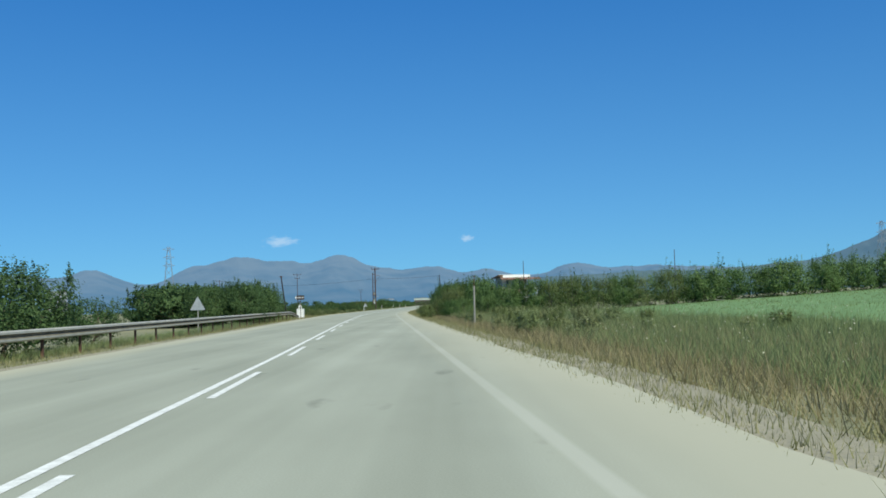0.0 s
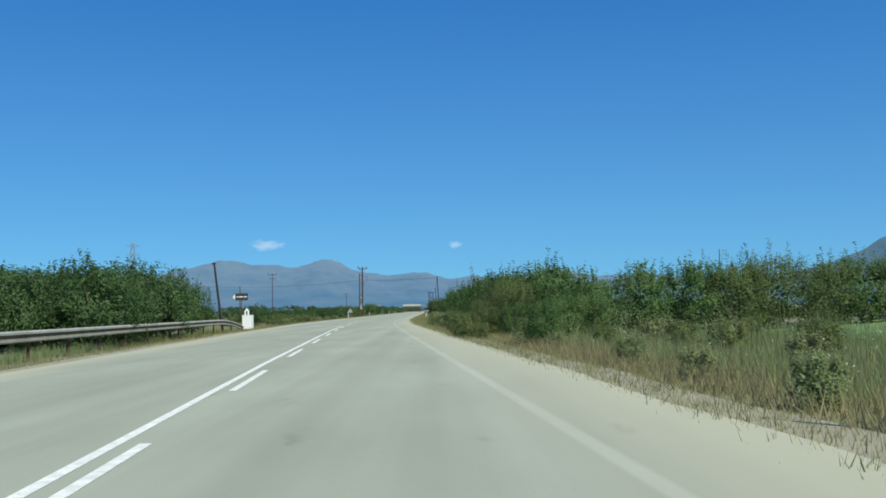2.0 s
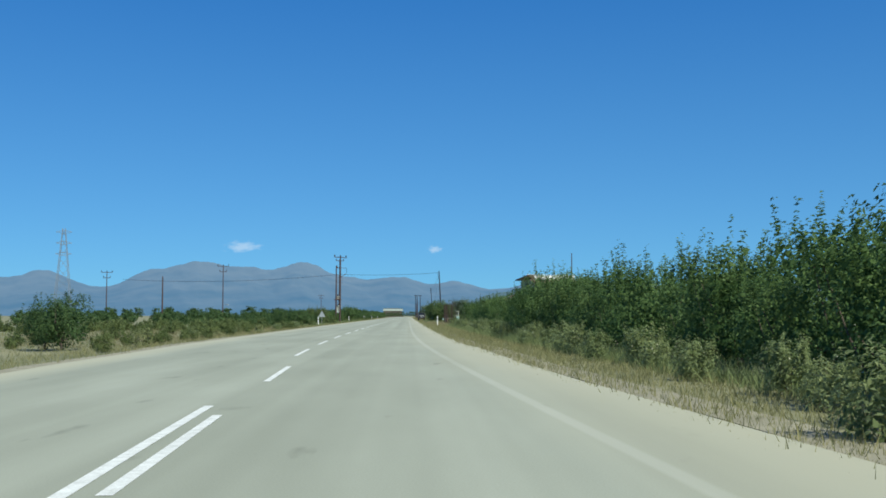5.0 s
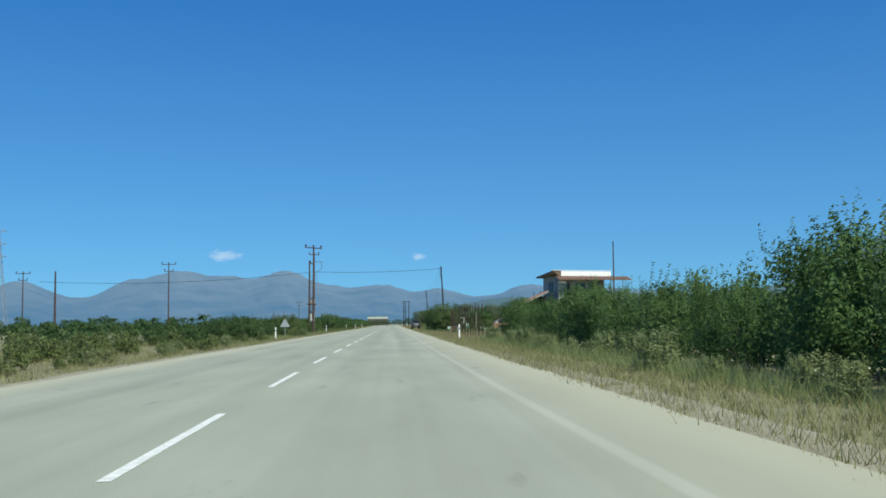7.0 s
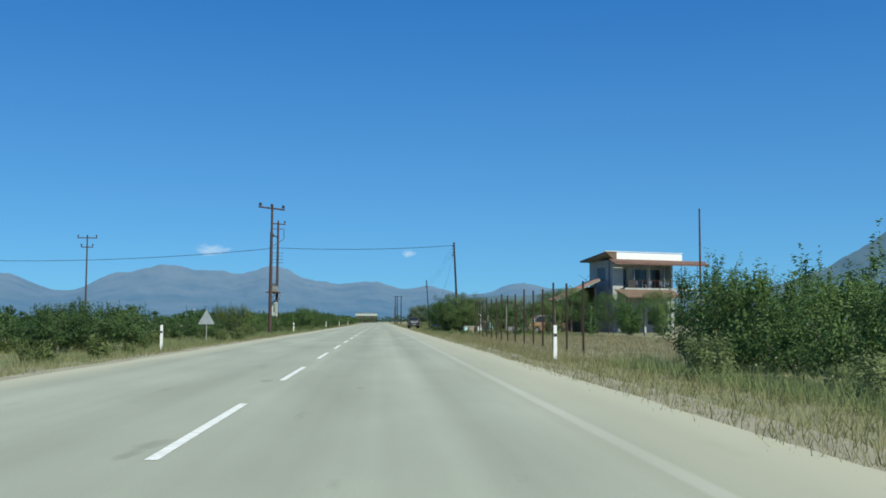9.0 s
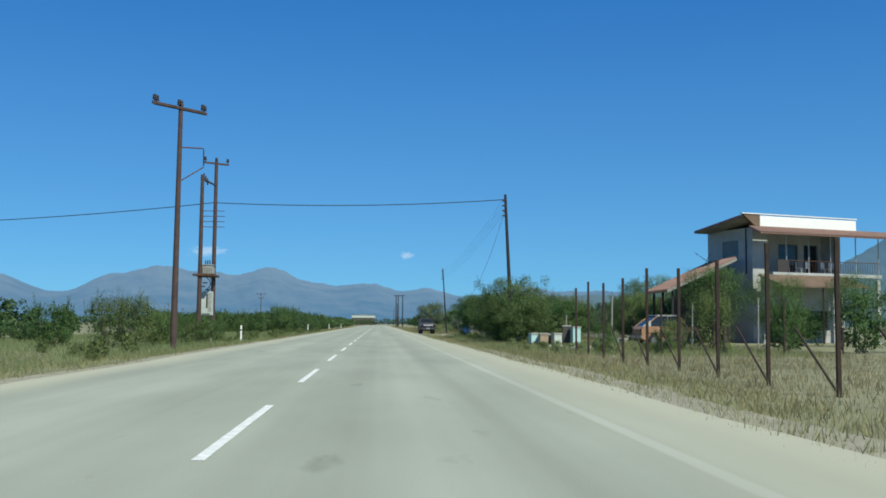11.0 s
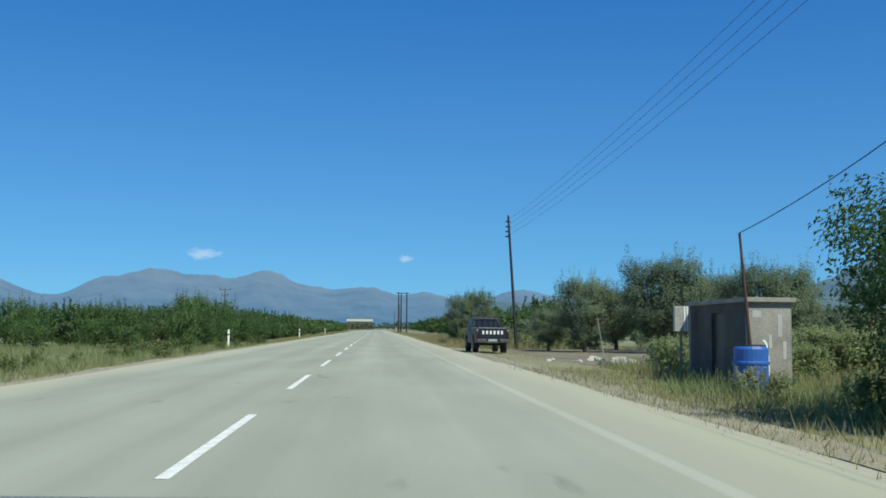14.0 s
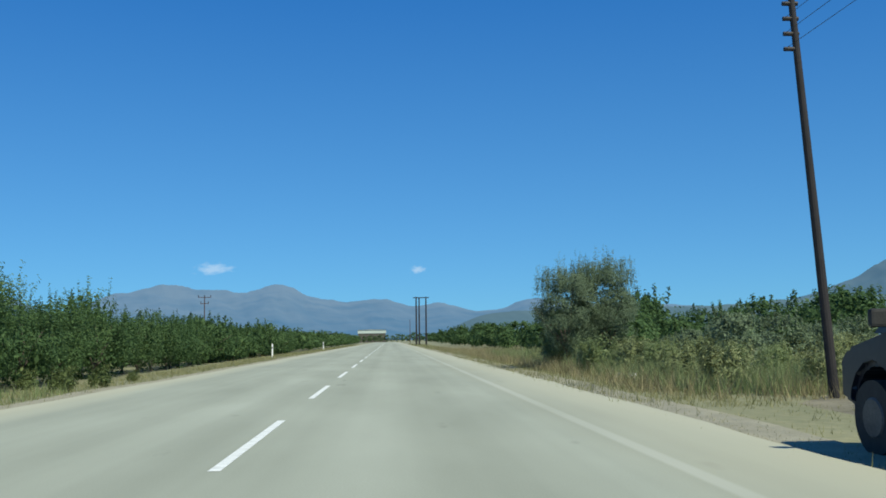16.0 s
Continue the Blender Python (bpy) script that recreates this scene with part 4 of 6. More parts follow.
def crossarm(t, x, y, z, half, turn=0.0, pins=3):
    m = Matrix.Rotation(radians(turn), 4, "Z")
    part("crossarm", boxed(x, y, z, half * 2, 0.11, 0.13, 0.01, m), M_WOODPOLE, t)
    for i in range(pins):
        f = -1 + 2 * i / max(pins - 1, 1)
        p = Vector((x, y, z)) + m @ Vector((f * half * 0.92, 0, 0))
        bm = bmesh.new()
        rod(bm, p + Vector((0, 0, 0.06)), p + Vector((0, 0, 0.2)), 0.02, 0.02, 6)
        for k in range(3):
            rod(bm, p + Vector((0, 0, 0.16 + 0.09 * k)), p + Vector((0, 0, 0.24 + 0.09 * k)), 0.13 - 0.015 * k, 0.07, 10)
        part("insulator", bm, M_PORCELAIN, t)


# line pole with a T crossarm, and the transformer frame behind it
a = pole(-8.6, 304.4, 12.5, (0.05, 0.2), 0.17)
crossarm(a, 0.05, 0.3, 12.2, 1.65, 50, 3)
crossarm(a, 0.0, 0.02, 12.2, 1.65, 50, 3)
part("bracket", rodded((0.0, 0.1, 10.2), (1.15, 0.7, 10.25), 0.035), M_RUST, a)
part("bracket", rodded((0.0, 0.1, 8.4), (1.15, 0.8, 9.3), 0.03), M_RUST, a)
part("insulator_string", rodded((1.15, 0.75, 10.2), (1.15, 0.78, 9.35), 0.03), M_PORCELAIN, a)

frame_ = thing("transformer_station", -10.6, 324.6, ground_z(-10.6, 324), 0, "pole-mounted grey transformer between two wooden poles", "transformer")
for dy, h in ((-1.0, 11.65), (1.4, 13.0)):
    part("shaft", rodded((-0.1 if dy < 0 else 0.45, dy, -0.3), (-0.05 if dy < 0 else 0.5, dy, h), 0.17, 0.12, 12), M_WOODPOLE, frame_)
crossarm(frame_, 0.5, 1.4, 12.8, 0.95, 35, 3)
part("crossarm", rodded((-0.1, -1.15, 11.4), (0.5, 1.5, 11.2), 0.07), M_WOODPOLE, frame_)
for k in range(3):
    part("insulator", rodded((0, -0.7 + 0.75 * k, 11.35 - 0.08 * k), (0, -0.7 + 0.75 * k, 11.8 - 0.08 * k), 0.07, 0.04, 10), M_PORCELAIN, frame_)
part("platform", boxed(0.2, 0.2, 4.72, 1.3, 2.9, 0.14, 0.01), M_RUST, frame_)
part("platform_beam", rodded((-0.55, -1.05, 4.72), (0.55, -1.15, 4.66), 0.06), M_DARKPOLE, frame_)
tank = part("tank", boxed(0.27, 0.1, 5.12, 0.85, 1.0, 0.62, 0.05), M_TANK, frame_, "grey ribbed oil transformer tank")
for k in range(6):
    part("cooling_fin", boxed(-0.1 + 0.15 * k, -0.44, 5.1, 0.03, 0.1, 0.5), M_TANK, tank)
part("tank_lid", boxed(0.27, 0.1, 5.45, 0.95, 1.1, 0.05, 0.01), M_GREYBACK, tank)
for k in range(3):
    part("bushing", rodded((0.12 + 0.15 * k, 0.0, 5.45), (0.12 + 0.15 * k, 0.0, 5.8), 0.055, 0.035, 10), M_PORCELAIN, tank)
meter = part("meter_cabinet", boxed(0.28, 0.1, 2.78, 0.78, 0.5, 1.64, 0.03), M_PALEHIVE, frame_, "pale metal meter cabinet")
# flat black strip stands for the shade inside a slot
part("recess", boxed(0.3, -0.152, 2.95, 0.1, 0.01, 1.0), M_BLACK, meter)
part("door_panel", boxed(0.5, -0.155, 2.85, 0.26, 0.016, 1.3, 0.005), M_TANK, meter)
part("ledge", boxed(0.25, -0.16, 2.05, 0.55, 0.03, 0.05), M_BLACK, meter)
for k in range(2):  # cables that loop from the tank down into the cabinet
    part("cable_loop", tube(bmesh.new(), [(0.1 + 0.2 * k + 0.42 * math.sin(math.pi * f), -0.1, 4.7 - 1.1 * f) for f in [i / 10 for i in range(11)]], 0.03, 6), M_CABLE, frame_)
for z, u in ((4.2, 0.15), (3.95, 0.0), (3.72, 0.35)):
    part("fuse_holder", boxed(u, -0.2, z, 0.3, 0.12, 0.07, 0.01), M_PORCELAIN, frame_)
for k in range(4):
    part("cable_bracket", rodded((-0.35, 1.4, 8.25 + 0.38 * k), (1.15, 1.4, 8.25 + 0.38 * k), 0.025), M_RUST, frame_)

b = pole(10.98, 324.2, 10.5, (-0.52, 0.0), 0.15, "wooden utility pole with a rack of insulators at its top", wood=M_DARKPOLE)
for k in range(4):
    part("insulator", rodded((-0.72, -0.05, 9.0 + 0.35 * k), (-0.4, 0.0, 9.0 + 0.35 * k), 0.06, 0.06, 8), M_PORCELAIN, b)
c = pole(10.85, 390.8, 8.8, (-0.6, 0.0), 0.11, "dark leaning wooden utility pole beside the pickup", wood=M_DARKPOLE)
for k in range(4):
    part("insulator", rodded((-0.78, 0, 7.4 + 0.33 * k), (-0.45, 0, 7.4 + 0.33 * k), 0.05, 0.05, 8), M_PORCELAIN, c)
for k in range(4):
    wire((10.26, 324.2, 8.9 + 0.35 * k), (10.07, 390.8, 7.25 + 0.33 * k), 0.7)
wire((-10.2, 326.0, 9.7), (10.4, 324.2, 10.0), 0.3, 0.03, "thick black service cable across the road")
wire((-10.2, 326.0, 9.7), (-58, 338, 9.0), 0.9, 0.03, "thick black service cable over the fields")
d = pole(-7.0, 122.3, 5.2, (-0.65, 0.0), 0.11, "leaning wooden pole with a small bracket on top", wood=M_DARKPOLE)
part("bracket", boxed(-0.65, 0, 5.15, 0.3, 0.08, 0.14, 0.01), M_RUST, d)
for x, y, h in ((36.4, 313.9, 13.6), (74.7, 277.4, 14.1), (9.2, 660, 9), (9.4, 760, 9), (-33, 269, 7.4)):
    pole(x, y, h)
for x, y, h in ((-37.9, 346.7, 12.8), (-35, 575, 10.5), (-65, 350, 11.5)):
    p_ = pole(x, y, h, label="slim utility pole with a crossarm in the fields")
    crossarm(p_, 0, 0, h - 0.15, 1.3, 5, 3)
    crossarm(p_, 0, 0, h - 1.4, 0.8, 5, 2)


hp = thing("pole_frame", 8.6, 600.0, -0.15, 0, "three dark wooden poles joined by a crossarm", "utility pole")
for u, v in ((-0.95, 0), (-0.2, 3.0), (1.25, 0)):
    part("shaft", rodded((u, v, -0.3), (u, v, 10.9), 0.2, 0.14, 8), M_DARKPOLE, hp)
part("crossarm", boxed(0.15, 0, 10.7, 3.6, 0.16, 0.2), M_DARKPOLE, hp)


def pylon(x, y, h):
    t = thing("lattice_pylon", x, y, -0.3, 10, "tall grey lattice steel power pylon in the fields", "pylon")
    def w(z):
        return 2.6 * (1 - z / h) + 0.45
    levels = [h * (i / 9) for i in range(10)]
    for sx in (-1, 1):
        for sy in (-1, 1):
            part("leg", rodded((sx * w(0), sy * w(0), 0), (sx * w(h), sy * w(h), h), 0.11, 0.07, 6), M_PYLON, t)
    for z0, z1 in zip(levels, levels[1:]):
        bm = bmesh.new()
        for p, q in (((-1, -1), (1, -1)), ((1, -1), (1, 1)), ((1, 1), (-1, 1)), ((-1, 1), (-1, -1))):
            rod(bm, (p[0] * w(z0), p[1] * w(z0), z0), (q[0] * w(z1), q[1] * w(z1), z1), 0.04, sides=5)
            rod(bm, (q[0] * w(z0), q[1] * w(z0), z0), (p[0] * w(z1), p[1] * w(z1), z1), 0.04, sides=5)
        part("bracing", bm, M_PYLON, t)
    for z in (h * 0.72, h * 0.84, h * 0.96):
        bm = bmesh.new()
        for s in (-1, 1):
            rod(bm, (0, 0, z + 0.6), (s * 2.6, 0, z), 0.1, sides=5)
            rod(bm, (0, 0, z - 0.5), (s * 2.6, 0, z), 0.08, sides=5)
        part("arm", bm, M_PYLON, t)


pylon(-113, 464, 31)
pylon(198, 432, 31)


# ---------------------------------------------------------------- guard rail, signs, posts, shrine
def guard_rail():
    t = thing("guard_rail", 0, 0, 0, 0, "weathered galvanised W-beam guard rail on short posts", "guard rail")
    line = [(centre(y) - 7.7, y) for y in np.arange(-40.0, 126.1, 2.0)]
    prof = [(0.0, 0.45), (0.07, 0.49), (0.07, 0.55), (0.0, 0.60), (0.0, 0.64), (0.07, 0.69), (0.07, 0.75), (0.0, 0.79), (-0.012, 0.79), (0.055, 0.75), (0.055, 0.69), (-0.012, 0.64), (-0.012, 0.60), (0.055, 0.55), (0.055, 0.49), (-0.012, 0.45)]
    bm = bmesh.new()
    rings = []
    for i, (x, y) in enumerate(line):
        p, q = line[max(i - 1, 0)], line[min(i + 1, len(line) - 1)]
        d = Vector((q[0] - p[0], q[1] - p[1], 0)).normalized()
        out = Vector((d.y, -d.x, 0))
        dip = 0.6 * max(0.0, (y - 113) / 13) ** 2
        rings.append([bm.verts.new(Vector((x, y, z - dip)) + out * o) for o, z in prof])
    for u, v in zip(rings, rings[1:]):
        for k in range(len(prof)):
            f = bm.faces.new((u[k], u[(k + 1) % len(prof)], v[(k + 1) % len(prof)], v[k]))
            # faces of the middle valley take the darker brown
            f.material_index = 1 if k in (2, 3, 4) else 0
    bmesh.ops.recalc_face_normals(bm, faces=bm.faces)
    part("beam", bm, M_STEEL, t).data.materials.append(M_VALLEY)
    me = finish("post", boxed(0, 0, 0.2, 0.07, 0.12, 0.8, 0.008), M_RUST)
    for i, (x, y) in enumerate(line):
        if i % 2 == 0:
            share("post", me, t, pose(x - 0.1, y, -0.05 - 0.6 * max(0.0, (y - 113) / 13) ** 2))


guard_rail()


def triangle_sign(x, y, size, top, label):
    z0 = ground_z(x, y)
    t = thing("warning_sign", x, y, z0, 0, label, "traffic sign", "road signs")
    part("post", rodded((0, 0.04, -0.2), (0, 0.04, top - z0), 0.03), M_STEEL, t)
    bm = bmesh.new()
    prism(bm, [(-size / 2, top - z0 - size * 0.87), (size / 2, top - z0 - size * 0.87), (0, top - z0)], 0.0, -0.02)
    bmesh.ops.bevel(bm, geom=[e for e in bm.edges if abs(e.verts[0].co.y - e.verts[1].co.y) > 0.01], offset=0.05, segments=3, affect="EDGES")
    part("plate", bm, M_GREYBACK, t)
    part("clamp", boxed(0, 0.02, top - z0 - size * 0.6, size * 0.5, 0.05, 0.04), M_STEEL, t)


triangle_sign(-3.96, 65.4, 1.0, 2.1, "grey back of a triangular warning sign on a post")
triangle_sign(-9.3, 272.8, 1.1, 1.9, "grey back of a triangular warning sign in the verge")
bd = thing("road_sign", -7.7, 51.6, ground_z(-7.7, 51.6), 0, "grey back of a rectangular road sign on a post", "traffic sign", "road signs")
part("plate", boxed(0, 0, 2.05, 1.0, 0.03, 1.35, 0.01), M_GREYBACK, bd)
part("post", rodded((0, 0.06, -0.2), (0, 0.06, 2.7), 0.035), M_STEEL, bd)

ar = thing("direction_sign", -4.75, 117.7, ground_z(-4.75, 117.7), 0, "dark brown arrow-shaped direction sign with white lettering bars", "traffic sign", "road signs")
part("post", rodded((0, 0.05, -0.2), (0, 0.05, 2.75), 0.03), M_RUST, ar)
part("plate", prism(bmesh.new(), [(-0.45, 2.2), (0.45, 2.2), (0.45, 2.7), (-0.45, 2.7)], -0.02, 0.02), M_SIGN_SHADE, ar)
part("arrow_tip", prism(bmesh.new(), [(-0.62, 2.45), (-0.45, 2.25), (-0.45, 2.65)], -0.025, 0.02), M_WHITE, ar, "white arrow tip")
for k, (u, w) in enumerate(((-0.3, 0.1), (-0.05, 0.3), (0.27, 0.22))):
    part("lettering_bar", boxed(u, -0.026, 2.45, w, 0.008, 0.075), M_LETTER, ar)


def shrine(x, y):
    t = thing("roadside_shrine", x, y, ground_z(x, y) + 0.06, -6, "small whitewashed roadside shrine with a bell arch", "shrine")
    t.matrix_basis = t.matrix_basis @ Matrix.Diagonal((0.94, 1.0, 1.18, 1))
    body = bmesh.new()
    box(body, 0, 0.28, 0.43, 0.88, 0.62, 1.0, 0.015)
    part("body", body, M_WHITE, t)
    part("coping", boxed(0, 0.28, 0.945, 0.92, 0.66, 0.035, 0.008), M_WHITE, t)
    arch = bmesh.new()
    n = 12
    ring = [(0.19 * math.cos(math.pi * i / n), 1.16 + 0.19 * math.sin(math.pi * i / n)) for i in range(n + 1)]
    hole = [(0.085 * math.cos(math.pi * i / n), 1.15 + 0.085 * math.sin(math.pi * i / n)) for i in range(n + 1)]
    outer = [(0.19, 0.96)] + ring + [(-0.19, 0.96)]
    inner = [(0.085, 0.96)] + hole + [(-0.085, 0.96)]
    va = [[arch.verts.new((u, yy, z)) for u, z in outer] for yy in (0.02, 0.16)]
    vi = [[arch.verts.new((u, yy, z)) for u, z in inner] for yy in (0.02, 0.16)]
    for i in range(len(outer) - 1):
        arch.faces.new((va[0][i], va[0][i + 1], vi[0][i + 1], vi[0][i]))
        arch.faces.new((va[1][i + 1], va[1][i], vi[1][i], vi[1][i + 1]))
        arch.faces.new((va[0][i + 1], va[0][i], va[1][i], va[1][i + 1]))
        arch.faces.new((vi[0][i], vi[0][i + 1], vi[1][i + 1], vi[1][i]))
    bmesh.ops.recalc_face_normals(arch, faces=arch.faces)
    part("bell_arch", arch, M_WHITE, t)
    part("arch_cap", boxed(0, 0.09, 1.37, 0.12, 0.12, 0.06, 0.01), M_WHITE, t)


shrine(-6.35, 128.5)


def marker(x, y, h=0.95, w=0.12):
    t = thing("marker_post", x, y, ground_z(x, y), 0, "white roadside marker post with a dark band", "marker post", "roadside marker posts")
    part("post", prism(bmesh.new(), [(-w / 2, -0.1), (w / 2, -0.1), (w / 2 * 0.85, h), (-w / 2 * 0.85, h)], -0.05, 0.05), M_WHITE, t)
    part("band", boxed(0, -0.053, h * 0.72, w * 0.8, 0.008, 0.1), M_BLACK, t, "dark reflector band")
    return t


for x, y in ((-8.2, 326.7), (-7.8, 391.0), (-8.0, 455.0), (-8.0, 520), (-8.2, 254.0), (7.7, 239.0)):
    marker(x, y, 1.15)
pipe = thing("white_post", 13.4, 54.5, ground_z(13.4, 54.5), 0, "slim pale concrete post standing in tall grass", "post")
part("shaft", rodded((0, 0, -0.2), (0.02, 0, 2.15), 0.05, 0.045, 10), M_CONCRETE, pipe)
part("tip", rodded((0.02, 0, 2.1), (0.04, 0, 2.72), 0.022, 0.02, 8), M_RUST, pipe)
part("bracket", boxed(0.04, 0, 2.66, 0.05, 0.1, 0.06), M_RUST, pipe)



# ---------------------------------------------------------------- fence, house and yard
def fence_post(x, y, h, strut):
    t = thing("fence_post", x, y, ground_z(x, y), 0, "rusty brown steel fence post" + (" with a diagonal brace" if strut else ""), "fence post", "yard fence posts")
    part("shaft", boxed(0, 0, h / 2 - 0.15, 0.08, 0.08, h + 0.3, 0.008), M_DARKRUST, t)
    if strut:
        part("brace", rodded((0.05, 0.05, 0.0), (0.0, 2.0, 1.3), 0.025), M_DARKRUST, t)


for k in range(16):
    y = 246.9 + 3.5 * k
    fence_post(10.22 + 0.03 * max(0.0, y - 285) + 0.05 * math.sin(2.1 * y), y, 3.05 + 0.12 * math.sin(3 * y), 5 < k < 13)
for k in range(6):
    fence_post(14.4 + 3.1 * k, 298.5 + 0.6 * k, 1.3 if k % 2 else 2.6, False)


def pale_post(x, y, h):
    t = thing("garden_post", x, y, ground_z(x, y), 0, "thin pale weathered stake in the yard", "post", "pale garden stakes")
    part("shaft", rodded((0, 0, -0.15), (0.05, 0, h), 0.05, 0.045, 8), M_CONCRETE, t)


for x, y, h in ((14.9, 310.6, 3.0), (20.4, 313.2, 2.75), (24.0, 312, 3.0), (13.9, 319.5, 2.0), (22.6, 318, 1.3), (-9.3, 320.0, 0.4)):
    pale_post(x, y, h)


def slab_along_y(bm, a, b, x0, x1, thick):
    """A sloping slab between x0 and x1, whose top runs from a = (y, z) to b = (y, z)."""
    (ya, za), (yb, zb) = a, b
    lo = [bm.verts.new(p) for p in ((x0, ya, za - thick), (x1, ya, za - thick), (x1, yb, zb - thick), (x0, yb, zb - thick))]
    hi = [bm.verts.new(p) for p in ((x0, ya, za), (x1, ya, za), (x1, yb, zb), (x0, yb, zb))]
    bm.faces.new(list(reversed(lo)))
    bm.faces.new(hi)
    for k in range(4):
        bm.faces.new((lo[k], lo[(k + 1) % 4], hi[(k + 1) % 4], hi[k]))
    bmesh.ops.recalc_face_normals(bm, faces=bm.faces)
    return bm


HOUSE = pose(29.2, 329.2, -0.15, 0, 0, 18.7)


def house():
    """x runs along the front, y to the back; the living floor is upstairs, the roof falls to the back."""
    t = thing("house", 0, 0, 0, 0, "two-storey white country house with a deep balcony and a red-tiled eave", "house")
    t.matrix_basis = HOUSE
    X0, X1, Y0, Y1, FL, TOP = 1.6, 10.6, 0.5, 6.1, 5.5, 9.0
    IN = 2.6  # the balcony is cut into the front
    T = 0.24

    def wall(x0, x1, y0, y1, z0, z1):
        part("wall", boxed((x0 + x1) / 2, (y0 + y1) / 2, (z0 + z1) / 2, x1 - x0, y1 - y0, z1 - z0), M_WALL, t)

    wall(X0, X1, Y1 - T, Y1, 0, TOP)
    wall(X1 - T, X1, Y0 + T, Y1 - T, 0, TOP)
    # side towards the road, with its shuttered window upstairs
    wall(X0, X0 + T, Y0, Y1 - T, 0, 6.55)
    wall(X0, X0 + T, Y0, 2.2, 6.55, TOP)
    wall(X0, X0 + T, 4.2, Y1 - T, 6.55, TOP)
    wall(X0, X0 + T, 2.2, 4.2, 8.1, TOP)
    sh_ = part("shutter", boxed(X0 + 0.06, 3.2, 7.32, 0.05, 2.0, 1.55, 0.006), M_SHUTTER, t, "closed blue-grey shutter")
    for k in range(9):
        part("slat", boxed(X0 + 0.028, 3.2, 6.66 + 0.165 * k, 0.02, 1.86, 0.03), M_SHUTTER, sh_)
    part("window_sill", boxed(X0 - 0.05, 3.2, 6.5, 0.2, 2.2, 0.08, 0.01), M_CONCRETE, t)
    part("drain_pipe", rodded((X0 - 0.07, 1.2, 5.4), (X0 - 0.07, 1.2, 8.95), 0.045, 0.045, 8), M_DARKRUST, t)
    # front: balcony doors upstairs, dark openings below
    for x0, x1, z0, z1 in ((X0 + T, 3.1, FL, TOP), (3.1, 3.5, FL, TOP), (4.9, 5.9, FL, TOP), (7.9, 8.5, FL, TOP), (10.0, X1, FL, TOP), (3.5, 4.9, 8.0, TOP), (5.9, 7.9, 8.0, TOP), (8.5, 10.0, 8.0, TOP),
                           (X0 + T, 3.0, 0, FL), (5.2, 6.6, 0, FL), (9.2, X1, 0, FL), (3.0, 5.2, 2.6, FL), (6.6, 9.2, 2.6, FL), (6.6, 9.2, 0, 1.0)):
        back = IN if z1 > FL and x1 > 3.2 else Y0
        wall(x0, x1, back, back + T, z0, z1)
    wall(3.1 - T, 3.1, Y0 + T, IN, FL, TOP)
    for x0, x1, z0, z1 in ((3.5, 4.9, FL, 8.0), (5.9, 7.9, FL, 8.0), (8.5, 10.0, FL, 8.0), (3.0, 5.2, 0.1, 2.6), (6.6, 9.2, 1.0, 2.6)):
        f_ = IN if z0 == FL else Y0
        d_ = part("window", boxed((x0 + x1) / 2, f_ + 0.17, (z0 + z1) / 2, x1 - x0, 0.03, z1 - z0), M_DARKGLASS, t)
        for xx in (x0 + 0.04, (x0 + x1) / 2, x1 - 0.04):
            part("window_frame", boxed(xx, f_ + 0.13, (z0 + z1) / 2, 0.07, 0.05, z1 - z0), M_SHUTTER, d_)
        part("window_frame", boxed((x0 + x1) / 2, f_ + 0.13, z1 - 0.04, x1 - x0 - 0.15, 0.045, 0.07), M_SHUTTER, d_)
    part("floor_slab", boxed((X0 + X1) / 2, 3.3, FL - 0.12, X1 - X0 - 0.6, 5.0, 0.24), M_CONCRETE, t)
    # roof that rises from the back to the white band over the balcony
    part("roof", slab_along_y(bmesh.new(), (-0.1, 9.84), (5.75, 9.05), 0.0, 11.3, 0.2), M_TILE, t, "shallow tiled roof with a grey soffit")
    part("soffit", slab_along_y(bmesh.new(), (0.0, 9.6), (5.6, 8.86), 0.1, 11.2, 0.03), M_CONCRETE, t, "grey-brown boarded soffit")
    part("roof_end", prism(bmesh.new(), [(0.02, 9.95), (1.7, 9.95), (1.7, 9.0), (1.3, 9.0)], -0.3, -0.1), M_OLDTILE, t, "brown slanting end of the roof band")
    par = part("parapet", boxed(6.5, -0.2, 9.42, 9.6, 0.2, 0.82, 0.01), M_WHITE, t, "white front parapet band")
    part("capping", boxed(5.66, -0.2, 9.96, 11.4, 0.34, 0.07, 0.01), M_WHITE, par)
    pr = part("pent_roof", slab_along_y(bmesh.new(), (-1.6, 8.42), (-0.32, 8.95), 0.6, 14.6, 0.1), M_TILE, t, "red-tiled eave over the balcony")
    me = finish("roof_tile", rodded((0, -1.66, 8.42), (0, -0.34, 8.97), 0.09, 0.09, 6), M_TILE)
    for i in range(48):
        share("roof_tile", me, pr, Matrix.Translation((0.7 + 0.293 * i, 0, 0)))
    part("balcony_ceiling", boxed(8.9, 1.1, 8.86, 11.4, 2.9, 0.06), M_CONCRETE, t)
    # balcony, its rail and posts
    bal = part("balcony", boxed(8.2, -0.02, FL - 0.14, 11.0, 1.0, 0.28, 0.01), M_WALL, t, "white balcony slab")
    part("underside_beam", boxed(3.4, -0.05, FL - 0.45, 0.3, 0.9, 0.34), M_CONCRETE, bal)
    part("underside_beam", boxed(7.4, -0.05, FL - 0.45, 0.3, 0.9, 0.34), M_CONCRETE, bal)
    for x in (4.2, 6.4, 8.6, 11.2, 13.6):
        part("column", rodded((x, -0.3, FL), (x, -0.3, 8.8), 0.045, 0.045, 10), M_GREYBACK, t)
